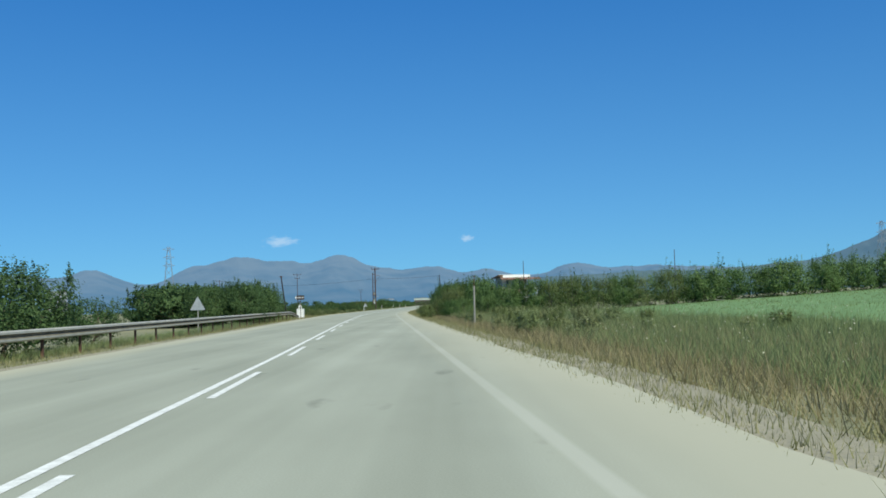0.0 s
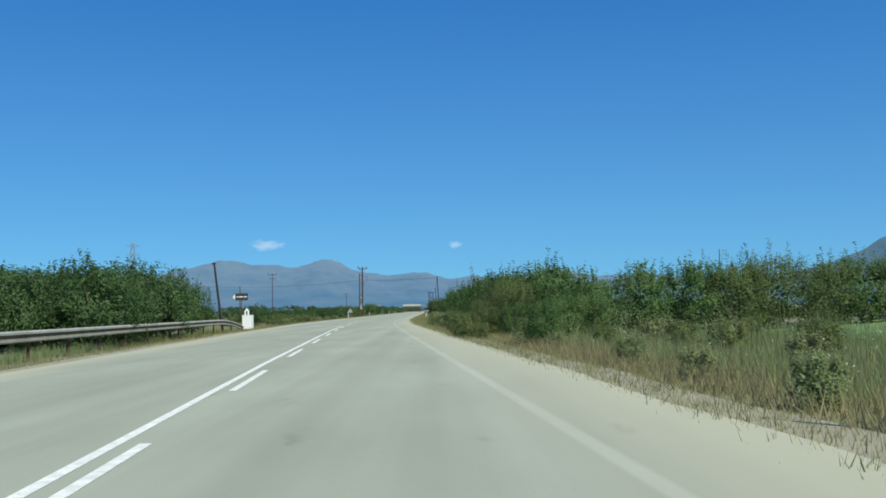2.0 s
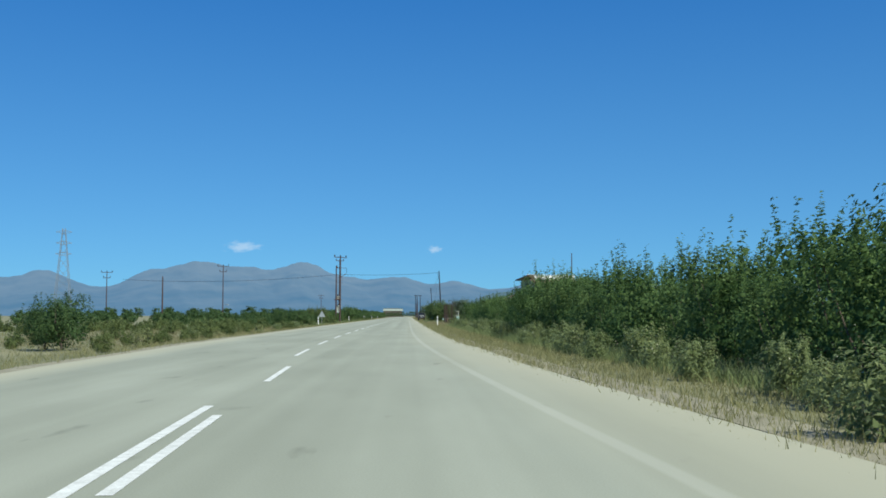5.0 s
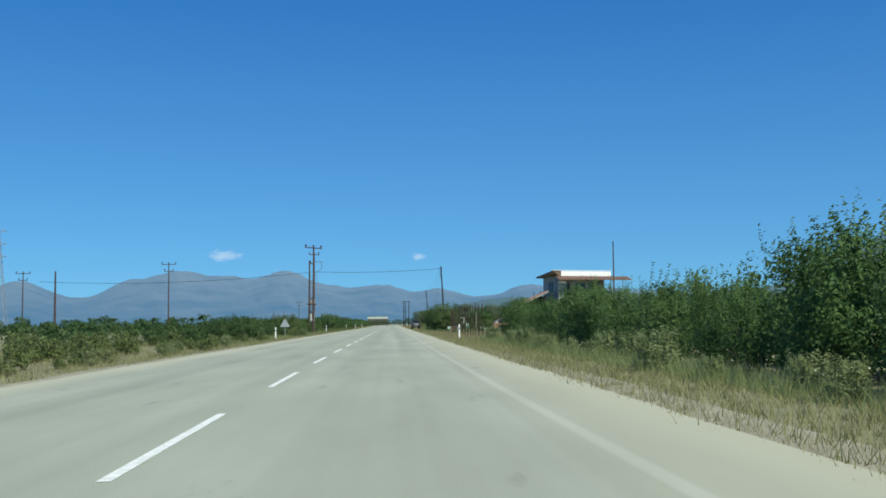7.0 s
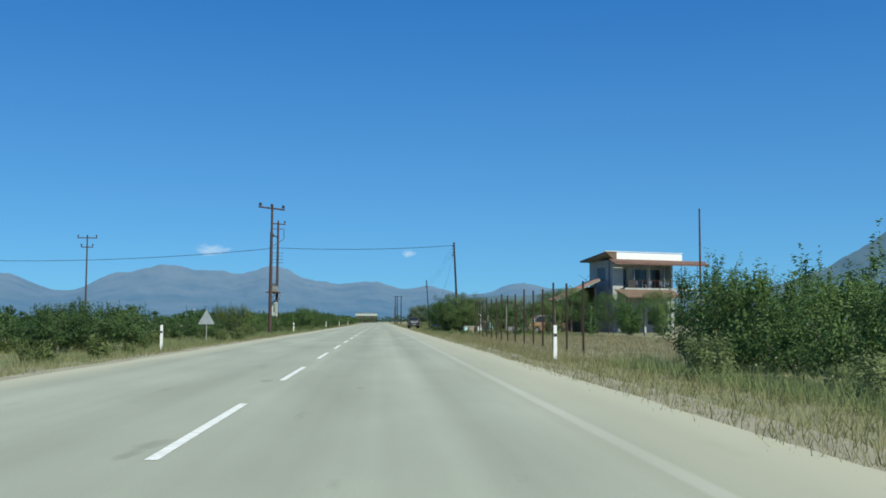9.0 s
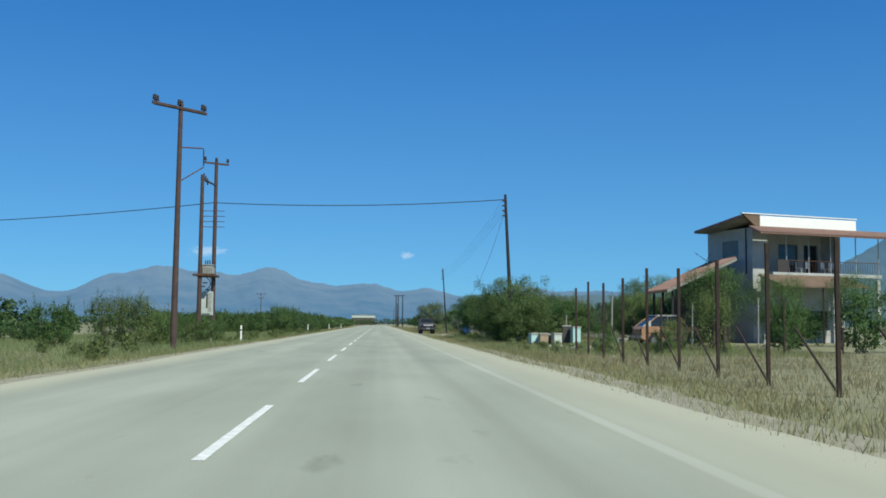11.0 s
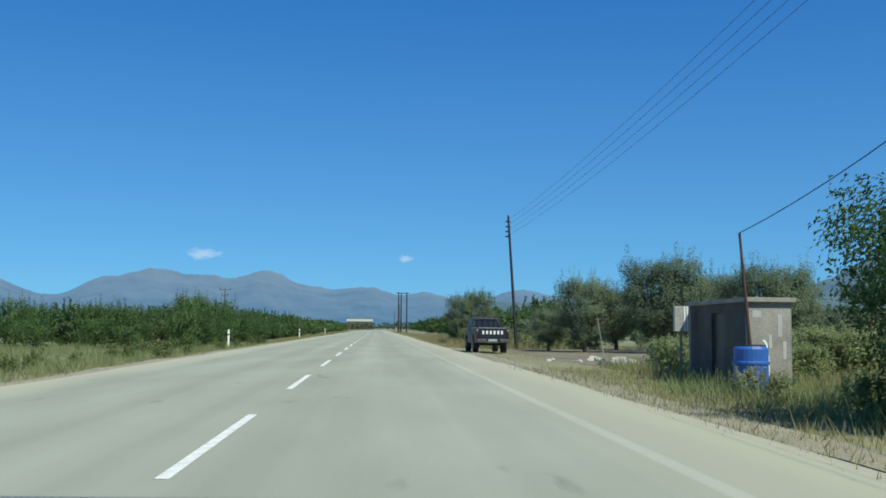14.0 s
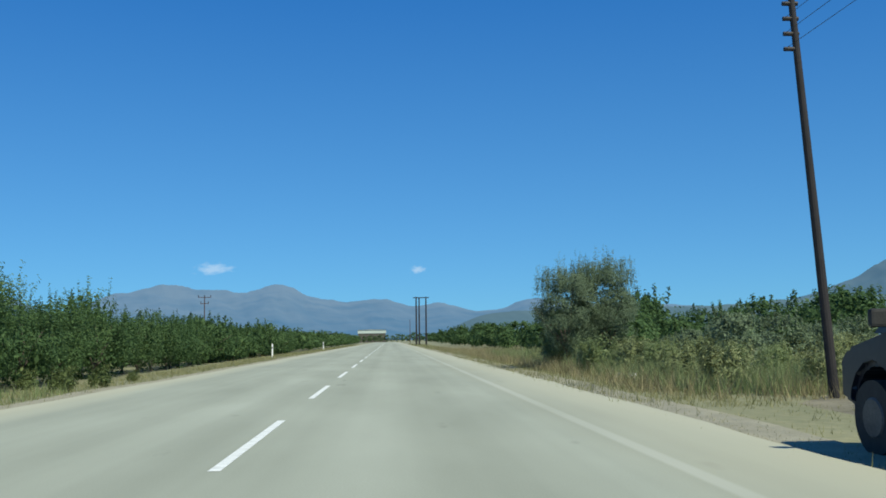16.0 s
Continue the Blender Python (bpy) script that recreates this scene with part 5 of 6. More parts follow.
    for x in (1.9, 5.6, 9.6, 13.4):
        part("pillar", boxed(x, -0.35, 2.5, 0.3, 0.3, 5.2, 0.01), M_WALL, t)
    rail = part("railing", rodded((4.4, -0.42, 6.45), (13.6, -0.42, 6.45), 0.025, 0.025, 8), M_RUST, t)
    me = finish("baluster", rodded((0, -0.42, FL), (0, -0.42, 6.45), 0.012, 0.012, 6), M_RUST)
    for i in range(37):
        share("baluster", me, rail, Matrix.Translation((4.4 + 0.255 * i, 0, 0)))
    part("balcony_wall", boxed(3.75, -0.42, 6.0, 1.1, 0.1, 0.98, 0.01), M_SIGN_SHADE, t, "dark panel closing the end of the balcony")
    part("porch_roof", slab_along_y(bmesh.new(), (-3.4, 4.35), (-0.55, 5.3), 1.2, 9.6, 0.12), M_OLDTILE, t, "brown weathered porch roof below the balcony")
    for x in (1.3, 5.2, 9.2):
        part("porch_post", rodded((x, -3.1, 0), (x, -3.1, 4.35), 0.06, 0.06, 8), M_DARKRUST, t)
    part("chimney", boxed(8.4, 4.6, 9.5, 0.6, 0.6, 0.9, 0.02), M_WALL, t)


house()


def carport(x0, y0, rz, w, d):
    """Open lean-to against the house, its tiled roof rising from the road side."""
    t = thing("outbuilding", x0, y0, 0.0, rz, "open lean-to shed with a red-tiled roof on dark posts", "outbuilding")
    zl, zh = 3.85, 6.3

    def top(x):
        return zl + (zh - zl) * x / w

    for u, v in ((0.5, 0.5), (0.5, d / 2), (0.5, d - 0.5), (w - 0.5, 0.5)):
        part("post", boxed(u, v, top(u) / 2 - 0.2, 0.15, 0.15, top(u), 0.01), M_DARKPOLE, t)
    # near-black walls: the shade under the roof is put into their colour
    part("back_wall", prism(bmesh.new(), [(2.2, -0.3), (w - 0.3, -0.3), (w - 0.3, top(w - 0.3) - 0.25), (2.2, top(2.2) - 0.25)], d - 0.5, d - 0.3), M_SIGN_SHADE, t, "back wall whose dark colour stands for shade")
    part("end_wall", boxed(w - 0.2, d / 2 + 0.8, 2.6, 0.16, d - 2.4, 5.8), M_SIGN_SHADE, t, "end wall whose dark colour stands for shade")
    roof = bmesh.new()
    prism(roof, [(0, zl), (w, zh), (w, zh - 0.16), (0, zl - 0.16)], 0, d)
    rf = part("roof", roof, M_TILE, t)
    part("verge", prism(bmesh.new(), [(-0.05, zl - 0.02), (w, zh - 0.02), (w, zh - 0.22), (-0.05, zl - 0.22)], -0.08, -0.004), M_CONCRETE, t, "pale board along the verge of the roof")
    v = Vector((w, 0, zh - zl))
    me = finish("roof_tile", rodded((0, 0, 0), (0, 0, v.length + 0.06), 0.085, 0.085, 6), M_TILE)
    turn = v.to_track_quat("Z", "Y").to_matrix().to_4x4()
    n = int(d / 0.26)
    for k in range(n):
        share("roof_tile", me, rf, Matrix.Translation((-0.06, 0.12 + (d - 0.24) * k / (n - 1), zl + 0.01)) @ turn)
    part("scrap_rod", rodded((w - 0.5, d - 1.0, zh), (w - 1.5, d - 0.8, zh + 0.75), 0.02, 0.02, 6), M_DARKRUST, t)
    part("scrap_rod", rodded((w - 0.9, d - 1.4, zh - 0.2), (w - 0.2, d - 1.0, zh + 0.8), 0.02, 0.02, 6), M_DARKRUST, t)


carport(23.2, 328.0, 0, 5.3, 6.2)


def garden_chair(x, y, rz):
    t = thing("garden_chair", x, y, 5.36, rz, "white plastic garden chair on the balcony", "chair", "balcony chairs")
    part("seat", boxed(0, 0, 0.43, 0.46, 0.44, 0.03, 0.01), M_WHITE, t)
    part("backrest", boxed(0, 0.22, 0.7, 0.44, 0.03, 0.5, 0.01), M_WHITE, t)
    for sx in (-0.2, 0.2):
        for sy in (-0.19, 0.2):
            part("leg", rodded((sx, sy, 0), (sx, sy, 0.43), 0.018, 0.018, 6), M_WHITE, t)


for u, v, r in ((4.6, 0.7, 20), (5.4, 1.1, -30), (6.3, 0.7, 60), (7.2, 1.0, 180), (9.0, 0.8, 10), (9.8, 0.9, -40)):
    q_ = HOUSE @ Vector((u, v, 0))
    garden_chair(q_.x, q_.y, r + 18.7)


def beehive(x, y, rz, mat, tall, label):
    t = thing("beehive", x, y, ground_z(x, y), rz, label, "beehive", "beehives")
    part("stand", boxed(0, 0, 0.09, 0.46, 0.5, 0.2), M_TAN, t)
    part("body", boxed(0, 0, 0.19 + tall / 2, 0.5, 0.56, tall, 0.012), mat, t)
    part("lid", boxed(0, 0, 0.22 + tall, 0.56, 0.62, 0.09, 0.012), M_STEEL, t)
    part("entrance", boxed(0, -0.285, 0.26, 0.3, 0.02, 0.04), M_BLACK, t)


for x, y, r, m_, h_, l_ in ((11.17, 315.5, 10, M_TEAL, 0.55, "pale teal wooden beehive box in the grass"), (11.72, 315.0, -4, M_TAN, 0.56, "bare wooden beehive box in the grass"), (12.2, 315.9, 6, M_BARK, 0.52, "dark weathered beehive box in the grass"),
                            (12.53, 315.2, 12, M_PALEHIVE, 0.57, "chalky pale green beehive box in the grass"), (13.95, 316.4, 6, M_TEAL, 0.97, "tall pale teal beehive on a stand"), (13.5, 317.1, -6, M_DARKWALL, 1.05, "tall dark beehive under a black lid")):
    beehive(x, y, r, m_, h_, l_)
for x, y, r, m_, h_, l_ in ((16.95, 319.0, 25, M_TEAL, 0.24, "low teal beehive box lying in the weeds"), (16.6, 320.0, -20, M_WALL, 0.5, "grey beehive box behind the low teal one"), (17.9, 320.6, 40, M_CONCRETE, 0.2, "low grey hive box in the shade")):
    beehive(x, y, r, m_, h_, l_)


def barrel(x, y, h=0.95, r=0.3):
    t = thing("plastic_barrel", x, y, ground_z(x, y), 0, "blue plastic barrel standing beside the hut", "barrel", "blue barrels")
    bm = bmesh.new()
    prof = [(0, 0.9), (0.06, 1.0), (h * 0.31, 1.0), (h * 0.33, 1.06), (h * 0.37, 1.06), (h * 0.39, 1.0), (h * 0.61, 1.0), (h * 0.63, 1.06), (h * 0.67, 1.06), (h * 0.69, 1.0), (h - 0.06, 1.0), (h, 0.88)]
    rings = [[bm.verts.new((r * q * math.cos(math.pi * i / 12), r * q * math.sin(math.pi * i / 12), z)) for i in range(24)] for z, q in prof]
    for u, v in zip(rings, rings[1:]):
        for i in range(24):
            bm.faces.new((u[i], u[(i + 1) % 24], v[(i + 1) % 24], v[i]))
    bm.faces.new(list(reversed(rings[0])))
    bm.faces.new(rings[-1])
    part("drum", bm, M_BLUE, t)
    part("lid", rodded((0, 0, h), (0, 0, h + 0.03), r * 0.85, r * 0.85, 20), M_BLACK, t)


barrel(9.55, 345.4, 1.0, 0.36)


def hut(x, y, rz):
    """A long low hut, end on to the road's near side; old paint flakes off its sunny end."""
    t = thing("pump_hut", x, y, ground_z(x, y), rz, "long low weathered concrete pump hut with flaking paint", "hut")
    W, D, H = 0.98, 4.7, 1.97
    for cx, cy, sx, sy in ((W / 2, 0.08, W, 0.16), (W / 2, D - 0.08, W, 0.16), (W - 0.08, D / 2, 0.16, D - 0.32)):
        part("wall", boxed(cx, cy, H / 2 - 0.1, sx, sy, H + 0.2), M_CONCRETE, t)
    # side away from the sun: its shade is put into a darker wall colour
    for y0, y1, z0, z1 in ((0.16, 1.7, 0, H), (2.7, D - 0.16, 0, H), (1.7, 2.7, 1.85, H)):
        part("side_wall", boxed(0.08, (y0 + y1) / 2, (z0 + z1) / 2 - 0.05, 0.16, y1 - y0, z1 - z0 + 0.1), M_DARKWALL, t, "stained side wall with its shade in the colour")
    part("door", boxed(0.1, 2.2, 0.92, 0.05, 0.98, 1.86), M_SIGN_SHADE, t, "dark wooden door")
    part("roof_slab", boxed(W / 2, D / 2, H + 0.05, W + 0.16, D + 0.2, 0.1, 0.01), M_CONCRETE, t)
    for u, z, w, h in ((0.2, 1.7, 0.2, 0.16), (0.72, 1.45, 0.1, 0.5), (0.82, 0.9, 0.08, 0.4), (0.5, 1.1, 0.07, 0.3)):
        part("paint_patch", boxed(u, -0.002, z, w, 0.008, h, 0.003), M_WALL, t, "flaking patch of pale paint")


hut(9.9, 346.5, -1.5)
cab_ = thing("meter_box", 9.62, 350.6, ground_z(9.62, 350.6), -6, "grey metal meter box with a white edge on a post", "meter box")
part("post", boxed(0, 0, 0.6, 0.06, 0.06, 1.4, 0.005), M_CONCRETE, cab_)
mb_ = part("box", boxed(0, 0, 1.62, 0.36, 0.24, 0.66, 0.012), M_TANK, cab_)
for u in (0.08, 0.15):
    part("edge_strip", boxed(u, -0.125, 1.62, 0.035, 0.012, 0.64), M_WHITE, mb_)
sp = pole(10.0, 346.35, 3.5, (-0.32, 0), 0.045, "thin leaning pole beside the concrete hut")
wire((10.45, 324.2, 9.3), (9.7, 346.35, 3.38), 0.9, 0.011, "black service wire down to the thin pole")
hose = bmesh.new()
tube(hose, [(10.0 + 0.06 * math.sin(3 * f), 345.9 - 0.25 * f, 1.0 - 1.05 * f * f) for f in [k / 10 for k in range(11)]], 0.022, 6)
hs_ = new("garden_hose", finish("garden_hose", hose, M_WHITE))
tagged(hs_, "pale garden hose hanging beside the blue barrel", "hose")


gate = thing("garden_gate", 14.6, 342.0, ground_z(14.6, 342), 4, "plain metal gate frame with a pale top bar", "gate")
for u in (0.0, 0.75):
    part("post", boxed(u, 0, 1.1, 0.06, 0.06, 2.3, 0.005), M_WHITE if u else M_DARKRUST, gate)
part("top_bar", boxed(0.375, 0, 2.26, 0.83, 0.06, 0.06, 0.005), M_WHITE, gate)
for u in (0.18, 0.38, 0.58):
    part("bar", rodded((u, 0, 0.1), (u, 0, 2.24), 0.015, 0.015, 6), M_DARKRUST, gate)


def rock(x, y, s, seed):
    bm = bmesh.new()
    bmesh.ops.create_icosphere(bm, subdivisions=2, radius=1)
    off = Vector((seed * 3.7, seed * 1.3, 0))
    chip = random.Random(seed)
    cuts = [(Vector((chip.gauss(0, 1), chip.gauss(0, 1), chip.gauss(0, 1))).normalized(), chip.uniform(0.5, 0.85)) for _ in range(11)]
    for v in bm.verts:
        n_ = v.co.normalized()
        v.co = n_ * (1.05 + 0.2 * noise.noise(n_ * 1.3 + off))
        for way, far in cuts:  # broken faces
            over = v.co.dot(way) - far
            if over > 0:
                v.co -= way * over
        v.co += n_ * 0.04 * noise.noise(n_ * 5 + off)
        v.co = Vector((v.co.x * s * 1.2, v.co.y * s, v.co.z * s * 0.85))
    ob = new("boulder", finish("boulder", bm, M_ROCK))
    ob.location = (x, y, ground_z(x, y) + s * 0.32)
    ob.rotation_euler = (0, 0, seed)
    tagged(ob, "pale limestone boulder lying in dry grass", "rock", "heap of boulders")


def heap(cx, cy, sx, sy, count, small, large, seed):
    """Boulders tipped about one spot."""
    drop = random.Random(seed)
    for k in range(count):
        rock(cx + max(-2, min(2, drop.gauss(0, 1))) * sx, cy + max(-2, min(2, drop.gauss(0, 1))) * sy, drop.uniform(small, large), seed + k)


heap(11.0, 363.3, 0.4, 1.0, 22, 0.13, 0.3, 1)  # round the stake
heap(11.05, 367.4, 0.25, 0.35, 5, 0.16, 0.26, 31)
heap(9.4, 366.6, 0.5, 1.6, 5, 0.08, 0.13, 41)
heap(12.5, 308.0, 0.55, 1.7, 18, 0.11, 0.2, 51)  # in the yard
heap(9.7, 400.6, 0.7, 0.6, 3, 0.16, 0.25, 81)
stick = thing("wooden_stake", 10.4, 362.9, -0.1, 0, "pale leaning wooden stake among boulders", "stake")
part("shaft", rodded((0, 0, -0.1), (-0.3, 0, 1.75), 0.022, 0.018), M_CONCRETE, stick)


# ---------------------------------------------------------------- vehicles
def wheel(parent, x, y, r=0.34, w=0.22):
    t = part("wheel", rodded((x - w / 2, y, r), (x + w / 2, y, r), r, r, 24), M_BLACK, parent)
    s = -1 if x < 0 else 1
    part("rim", rodded((x + s * (w / 2 - 0.01), y, r), (x + s * (w / 2 + 0.015), y, r), r * 0.58, r * 0.5, 18), M_BUMPER, t)


def pickup(x, y, rz):
    """A 1990s pickup; its own y runs forward from the tailgate."""
    t = thing("pickup_truck", x, y, ground_z(x, y) + 0.02, rz, "dusty dark navy pickup truck parked on the verge", "pickup truck")
    W = 0.83

    def loft(name, outline, half, mat, bev=0.03, label=""):
        bm = bmesh.new()
        prism(bm, outline, -half, half)  # outline is (length, height), extruded across
        bmesh.ops.transform(bm, matrix=Matrix(((0, 1, 0, 0), (1, 0, 0, 0), (0, 0, 1, 0), (0, 0, 0, 1))), verts=bm.verts)
        bmesh.ops.recalc_face_normals(bm, faces=bm.faces)
        if bev:
            bmesh.ops.bevel(bm, geom=list(bm.edges), offset=bev, segments=2, affect="EDGES")
        return part(name, bm, mat, t, label)

    # cab and bonnet
    loft("cab", [(2.1, 0.28), (2.1, 1.05), (3.5, 1.02), (4.33, 0.86), (4.46, 0.74), (4.46, 0.36), (4.24, 0.30)] + [(3.76 + 0.45 * math.cos(math.pi * i / 8), 0.28 + 0.42 * math.sin(math.pi * i / 8)) for i in range(9)], W, M_NAVY, 0.05)
    gh = bmesh.new()
    rings = []
    for z, y0, y1, hw in ((1.0, 2.12, 3.75, 0.80), (1.1, 2.13, 3.6, 0.79), (1.5, 2.22, 3.05, 0.70), (1.56, 2.27, 2.98, 0.66), (1.585, 2.36, 2.9, 0.58)):
        rings.append([gh.verts.new(p) for p in ((-hw, y0, z), (hw, y0, z), (hw, y1, z), (-hw, y1, z))])
    for u, v in zip(rings, rings[1:]):
        for i in range(4):
            gh.faces.new((u[i], u[(i + 1) % 4], v[(i + 1) % 4], v[i]))
    gh.faces.new(rings[-1])
    bmesh.ops.recalc_face_normals(gh, faces=gh.faces)
    cabtop = part("cab_roof", gh, M_NAVY, t)
    rw = part("rear_window", prism(bmesh.new(), [(-0.62, 1.13), (0.62, 1.13), (0.56, 1.47), (-0.56, 1.47)], 0, 0.02), M_DARKGLASS, t)
    rw.matrix_basis = Matrix.Translation((0, 2.095, 0)) @ Matrix.Translation((0, 0, 1.13)) @ Matrix.Rotation(radians(-13), 4, "X") @ Matrix.Translation((0, 0, -1.13))
    hoop = part("rear_guard_hoop", tube(bmesh.new(), [(-0.74, 2.0, 1.03), (-0.72, 2.02, 1.4), (-0.6, 2.06, 1.56), (0.0, 2.07, 1.59), (0.6, 2.06, 1.56), (0.72, 2.02, 1.4), (0.74, 2.0, 1.03)], 0.026, 8), M_BLACK, t)
    for k in range(4):
        part("rear_guard_bar", rodded((-0.45 + 0.3 * k, 2.0, 1.04), (-0.45 + 0.3 * k, 2.06, 1.57), 0.016, 0.016, 6), M_BLACK, hoop)
    for s in (-1, 1):
        win = bmesh.new()
        prism(win, [(2.35, 1.12), (3.45, 1.12), (3.02, 1.46), (2.42, 1.46)], -0.006, 0.006)
        bmesh.ops.transform(win, matrix=Matrix(((0, 1, 0, 0), (1, 0, 0, 0), (0, 0, 1, 0), (0, 0, 0, 1))), verts=win.verts)
        bmesh.ops.recalc_face_normals(win, faces=win.faces)
        o = part("side_window", win, M_DARKGLASS, t)
        o.matrix_basis = Matrix.Translation((s * 0.795, 0, 1.12)) @ Matrix.Rotation(radians(-s * 15), 4, "Y") @ Matrix.Translation((0, 0, -1.12))
        part("mirror", boxed(s * 0.98, 3.3, 1.14, 0.2, 0.09, 0.17, 0.03), M_BLACK, t)
        part("door_handle", boxed(s * (W + 0.012), 2.45, 0.93, 0.03, 0.14, 0.035, 0.006), M_BLACK, t)
        # bed side with its wheel arch
        bs = bmesh.new()
        arc = [(1.05 + 0.42 * math.cos(math.pi * i / 8), 0.30 + 0.44 * math.sin(math.pi * i / 8)) for i in range(9)]
        prism(bs, [(0.03, 0.36), (0.03, 1.02), (2.06, 1.02), (2.06, 0.30)] + arc, -0.03, 0.03)
        bmesh.ops.transform(bs, matrix=Matrix(((0, 1, 0, 0), (1, 0, 0, 0), (0, 0, 1, 0), (0, 0, 0, 1))), verts=bs.verts)
        bmesh.ops.recalc_face_normals(bs, faces=bs.faces)
        o = part("bed_side", bs, M_NAVY, t)
        o.location = (s * (W - 0.03), 0, 0)
        part("bed_rail", boxed(s * (W - 0.03), 1.04, 1.035, 0.07, 2.04, 0.03, 0.01), M_CHROME, t, "pale metal bed rail")
        lamp = part("tail_lamp", boxed(s * (W - 0.05), 0.0, 0.74, 0.085, 0.05, 0.3, 0.01), M_RED, t)
        part("indicator", boxed(s * (W - 0.05), -0.022, 0.845, 0.075, 0.02, 0.08), M_AMBER, lamp)
        part("reversing_lens", boxed(s * (W - 0.05), -0.022, 0.93, 0.075, 0.02, 0.07), M_GREYBACK, lamp, "pale reversing lens")
        wheel(t, s * 0.74, 1.05, 0.39, 0.24)
        wheel(t, s * 0.74, 3.76, 0.39, 0.24)
        part("mudflap", boxed(s * 0.7, 0.62, 0.32, 0.26, 0.02, 0.36), M_BLACK, t)
    part("bed_floor", boxed(0, 1.05, 0.6, 1.55, 2.0, 0.05), M_RUST, t)
    gate = part("tailgate", boxed(0, 0.03, 0.76, 1.42, 0.06, 0.52, 0.015), M_NAVY, t)
    part("top_edge", boxed(0, 0.03, 1.03, 1.45, 0.075, 0.035, 0.01), M_CHROME, gate)
    for k in range(6):
        part("lettering_bar", boxed(-0.475 + 0.19 * k, -0.006, 0.82, 0.1, 0.012, 0.165, 0.004), M_LETTER, gate)
    part("swage_line", boxed(0, -0.004, 0.63, 1.36, 0.014, 0.03, 0.004), M_NAVY, gate)
    part("latch_handle", boxed(0, -0.008, 0.975, 0.2, 0.03, 0.05, 0.006), M_BLACK, gate)
    bump_ = part("bumper", boxed(0, -0.08, 0.36, 1.5, 0.12, 0.08, 0.02), M_BUMPER, t, "grimy grey steel step bumper")
    for s in (-1, 1):
        part("bumper_end", boxed(s * 0.58, -0.11, 0.43, 0.5, 0.2, 0.17, 0.035), M_BUMPER, bump_)
        part("bumper_bracket", boxed(s * 0.29, -0.02, 0.42, 0.06, 0.14, 0.12, 0.01), M_BLACK, bump_)
    part("number_plate", boxed(0.0, -0.09, 0.46, 0.46, 0.012, 0.1), M_GREYBACK, bump_, "blank grey plate")
    part("chassis", boxed(0, 2.2, 0.38, 0.8, 4.0, 0.14), M_BLACK, t)
    part("axle", rodded((-0.7, 1.05, 0.26), (0.7, 1.05, 0.26), 0.06, 0.06, 8), M_BLACK, t)
    for o in t.children:  # the body sits high on its springs
        if not o.name.startswith("wheel"):
            o.matrix_basis = Matrix.Translation((0, 0, 0.17)) @ Matrix.Diagonal((1.02, 1, 1.09, 1)) @ o.matrix_basis


pickup(7.64, 376.6, 2.6)


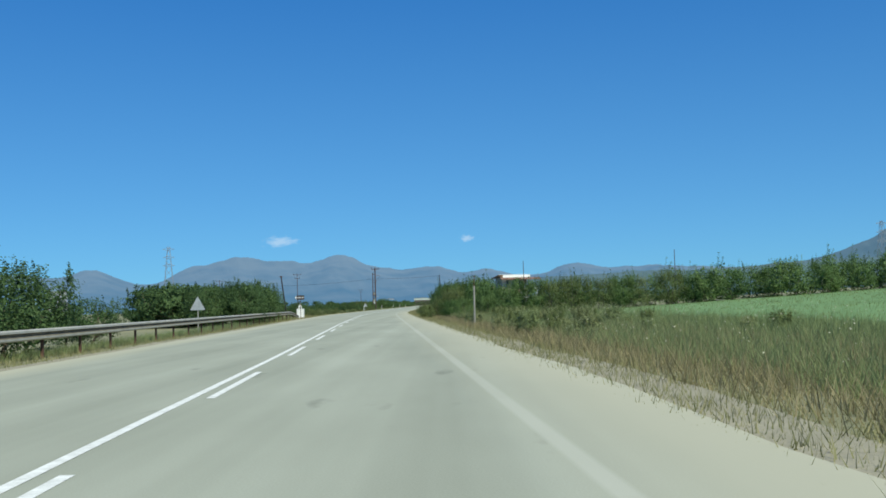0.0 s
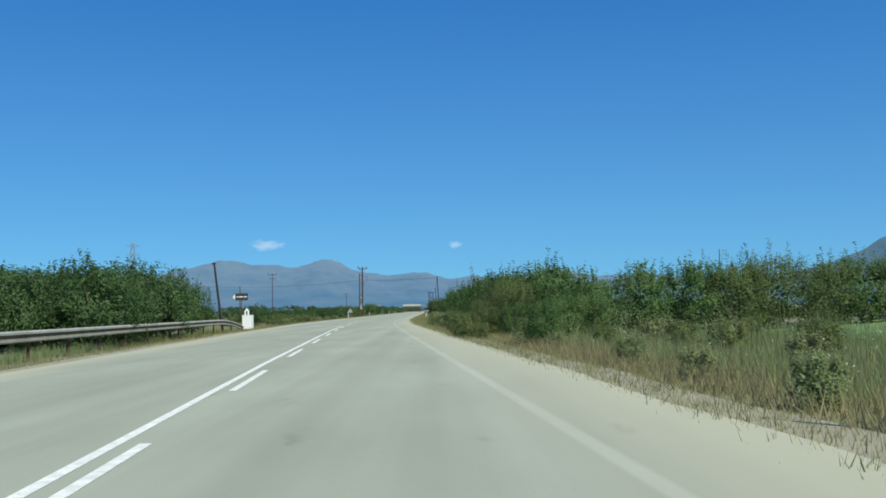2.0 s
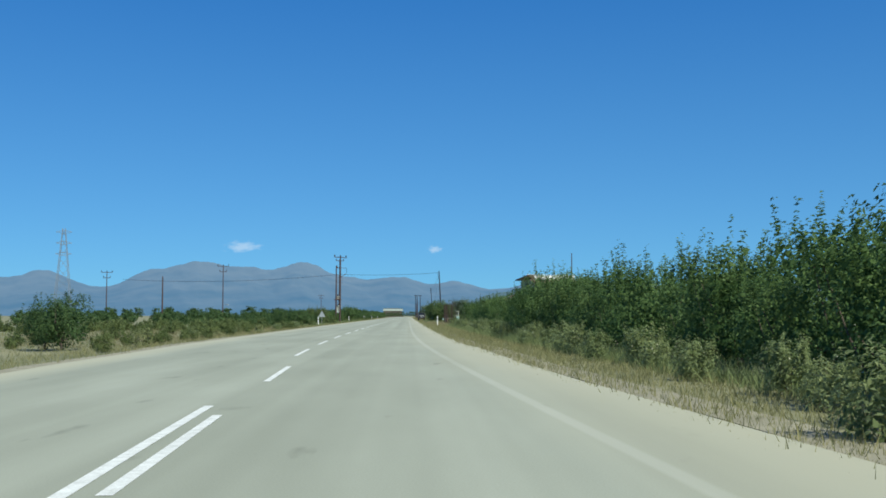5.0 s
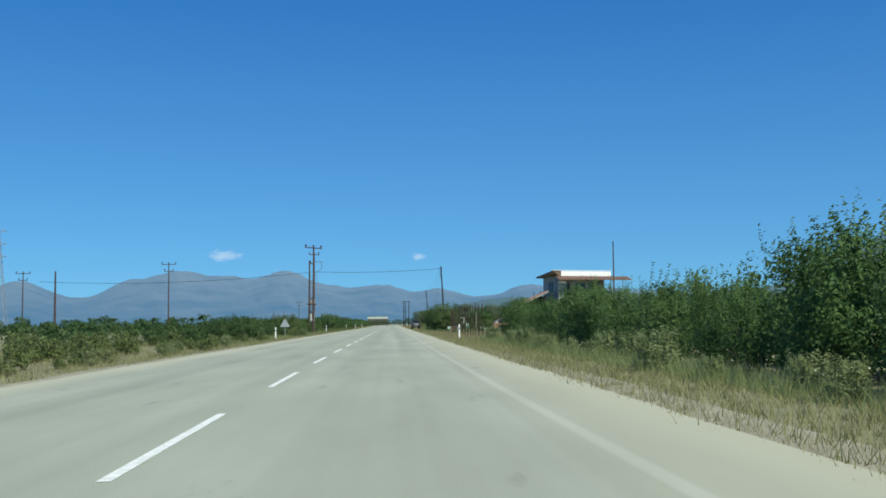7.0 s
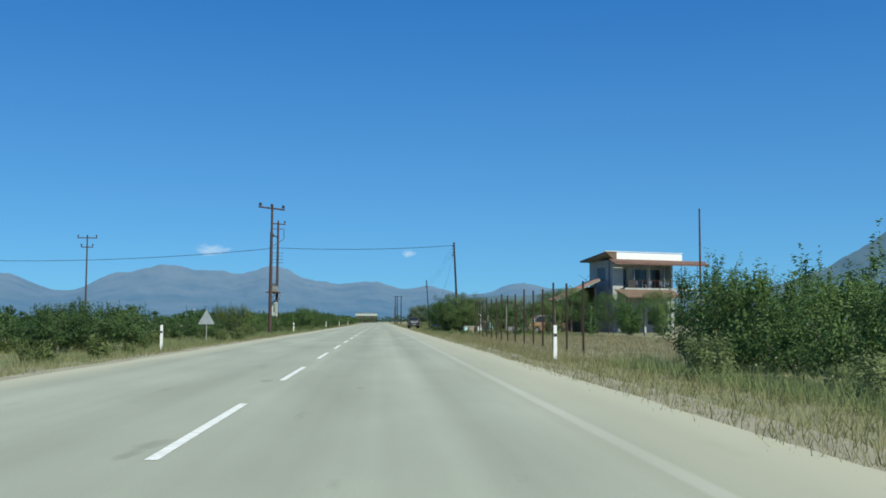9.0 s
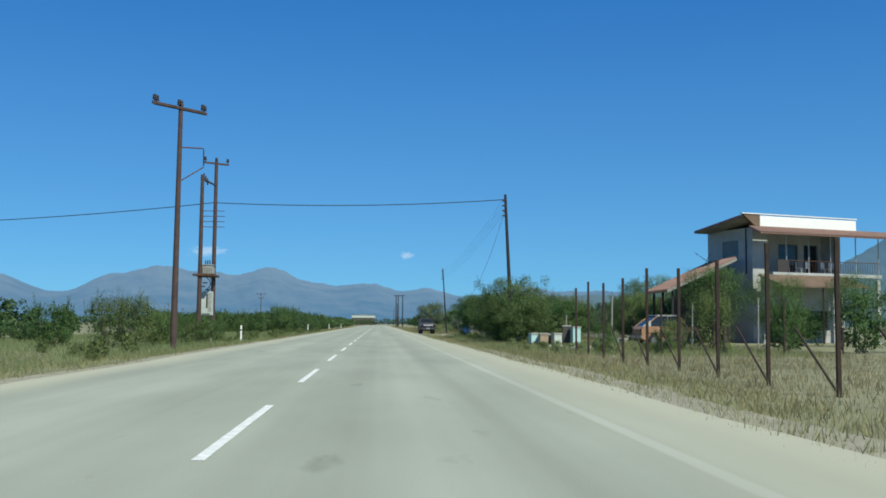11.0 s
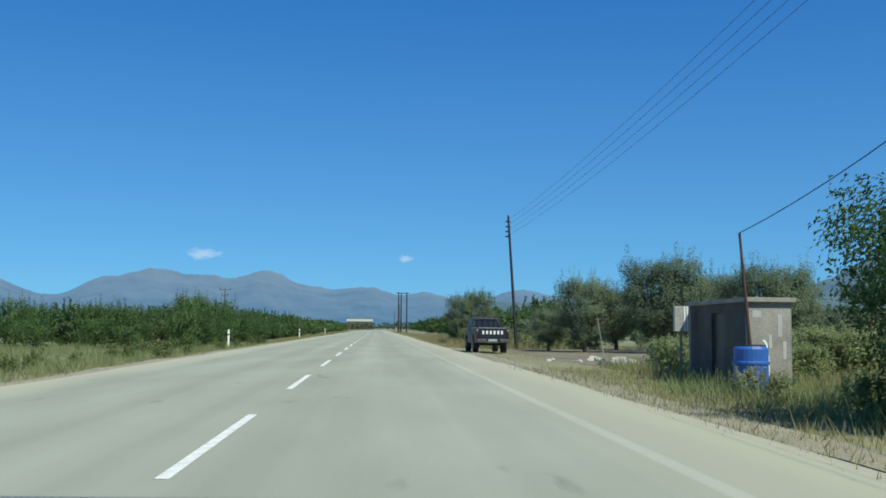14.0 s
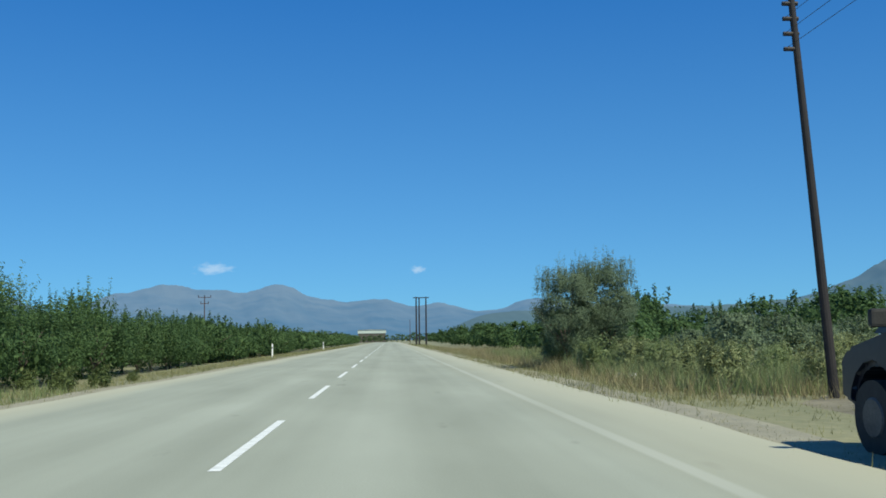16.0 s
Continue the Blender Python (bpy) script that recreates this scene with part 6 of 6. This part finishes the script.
def old_car(x, y, rz):
    """A boxy old car with a sloping tail; its own x runs forward."""
    t = thing("old_car", x, y, ground_z(x, y), rz, "faded orange old hatchback car standing in the yard", "car")
    t.matrix_basis = t.matrix_basis @ Matrix.Diagonal((1, 1, 1.28, 1))
    bm = bmesh.new()
    arch = [[(c + 0.38 * math.cos(math.pi * k / 8), 0.3 + 0.36 * math.sin(math.pi * k / 8)) for k in range(9)] for c in (1.3, -1.3)]
    prism(bm, [(-2.1, 0.36), (-2.14, 0.85), (-1.95, 1.0), (1.0, 0.98), (2.0, 0.9), (2.1, 0.7), (2.08, 0.36)] + arch[0] + arch[1], -0.8, 0.8)
    part("body", bm, M_ORANGE, t)
    cab = bmesh.new()
    rings = [[cab.verts.new(p) for p in ((x0, -hw, z), (x1, -hw, z), (x1, hw, z), (x0, hw, z))] for z, x0, x1, hw in ((0.98, -1.95, 1.0, 0.76), (1.5, -1.0, 0.45, 0.66))]
    for k in range(4):
        cab.faces.new((rings[0][k], rings[0][(k + 1) % 4], rings[1][(k + 1) % 4], rings[1][k]))
    part("glasshouse", cab, M_DARKGLASS, t, "dark dusty windows")
    part("car_roof", boxed(-0.28, 0, 1.53, 1.55, 1.4, 0.07, 0.03), M_WALL, t, "pale faded car roof")
    for s in (-1, 1):
        for a, b in ((1.0, 0.45), (-0.3, -0.35), (-1.95, -1.0)):
            part("window_pillar", rodded((a, s * 0.775, 0.97), (b, s * 0.68, 1.52), 0.04, 0.035, 6), M_ORANGE, t)
        part("rub_strip", boxed(0, s * 0.805, 0.66, 3.4, 0.02, 0.05, 0.005), M_BLACK, t)
        part("tail_lamp", boxed(-2.13, s * 0.62, 0.8, 0.04, 0.22, 0.14, 0.01), M_RED, t)
        part("headlamp", rodded((2.04, s * 0.58, 0.74), (2.12, s * 0.58, 0.74), 0.1, 0.1, 14), M_CHROME, t)
        for u in (-1.3, 1.3):
            w = part("wheel", rodded((u, s * 0.7 - 0.09, 0.3), (u, s * 0.7 + 0.09, 0.3), 0.3, 0.3, 20), M_BLACK, t)
            part("rim", rodded((u, s * 0.7 - 0.1, 0.3), (u, s * 0.7 + 0.1, 0.3), 0.17, 0.17, 14), M_CHROME, w)
    part("rear_quarter", prism(bmesh.new(), [(-2.1, 0.98), (-1.5, 0.98), (-1.5, 1.3)], -0.79, -0.74), M_WALL, t, "pale rear quarter panel")
    for u in (-2.16, 2.14):
        part("bumper", boxed(u, 0, 0.48, 0.1, 1.64, 0.12, 0.03), M_CHROME, t)


old_car(20.2, 317.6, 8)

# ---------------------------------------------------------------- the far end of the road
sh = thing("warehouse", -8, 930, 0, 0, "long low pale grey warehouse at the far end of the road", "warehouse")
part("wall", boxed(0, 6, 5.7, 15.4, 12, 1.9), M_PALEHIVE, sh)
part("plinth", boxed(0, 6, 2.3, 15.0, 11.6, 4.9), M_DARKWALL, sh)
part("roof", prism(bmesh.new(), [(-7.9, 6.65), (7.9, 6.65), (0, 6.95)], -0.3, 12.3), M_TANK, sh)


def farm_building(az, f, w, h, rz):
    x, y, z = on_range(az, f)
    t = thing("farm_building", x, y, z - 6, rz, "long low white farm building at the foot of the mountains", "building", "distant farm buildings")
    part("wall", boxed(0, 0, h / 2 + 2, w, w * 0.3, h + 4), M_WALL, t)
    part("roof", prism(bmesh.new(), [(-w * 0.52, h + 4), (w * 0.52, h + 4), (0, h * 1.2 + 4)], -w * 0.17, w * 0.17), M_STEEL, t)


for az, f, w in ((-7.9, 0.2, 26), (-9.6, 0.16, 16), (-2.9, 0.12, 34), (-3.6, 0.17, 14), (-0.4, 0.1, 24)):
    farm_building(az, f, w, 3.5, az * 3)
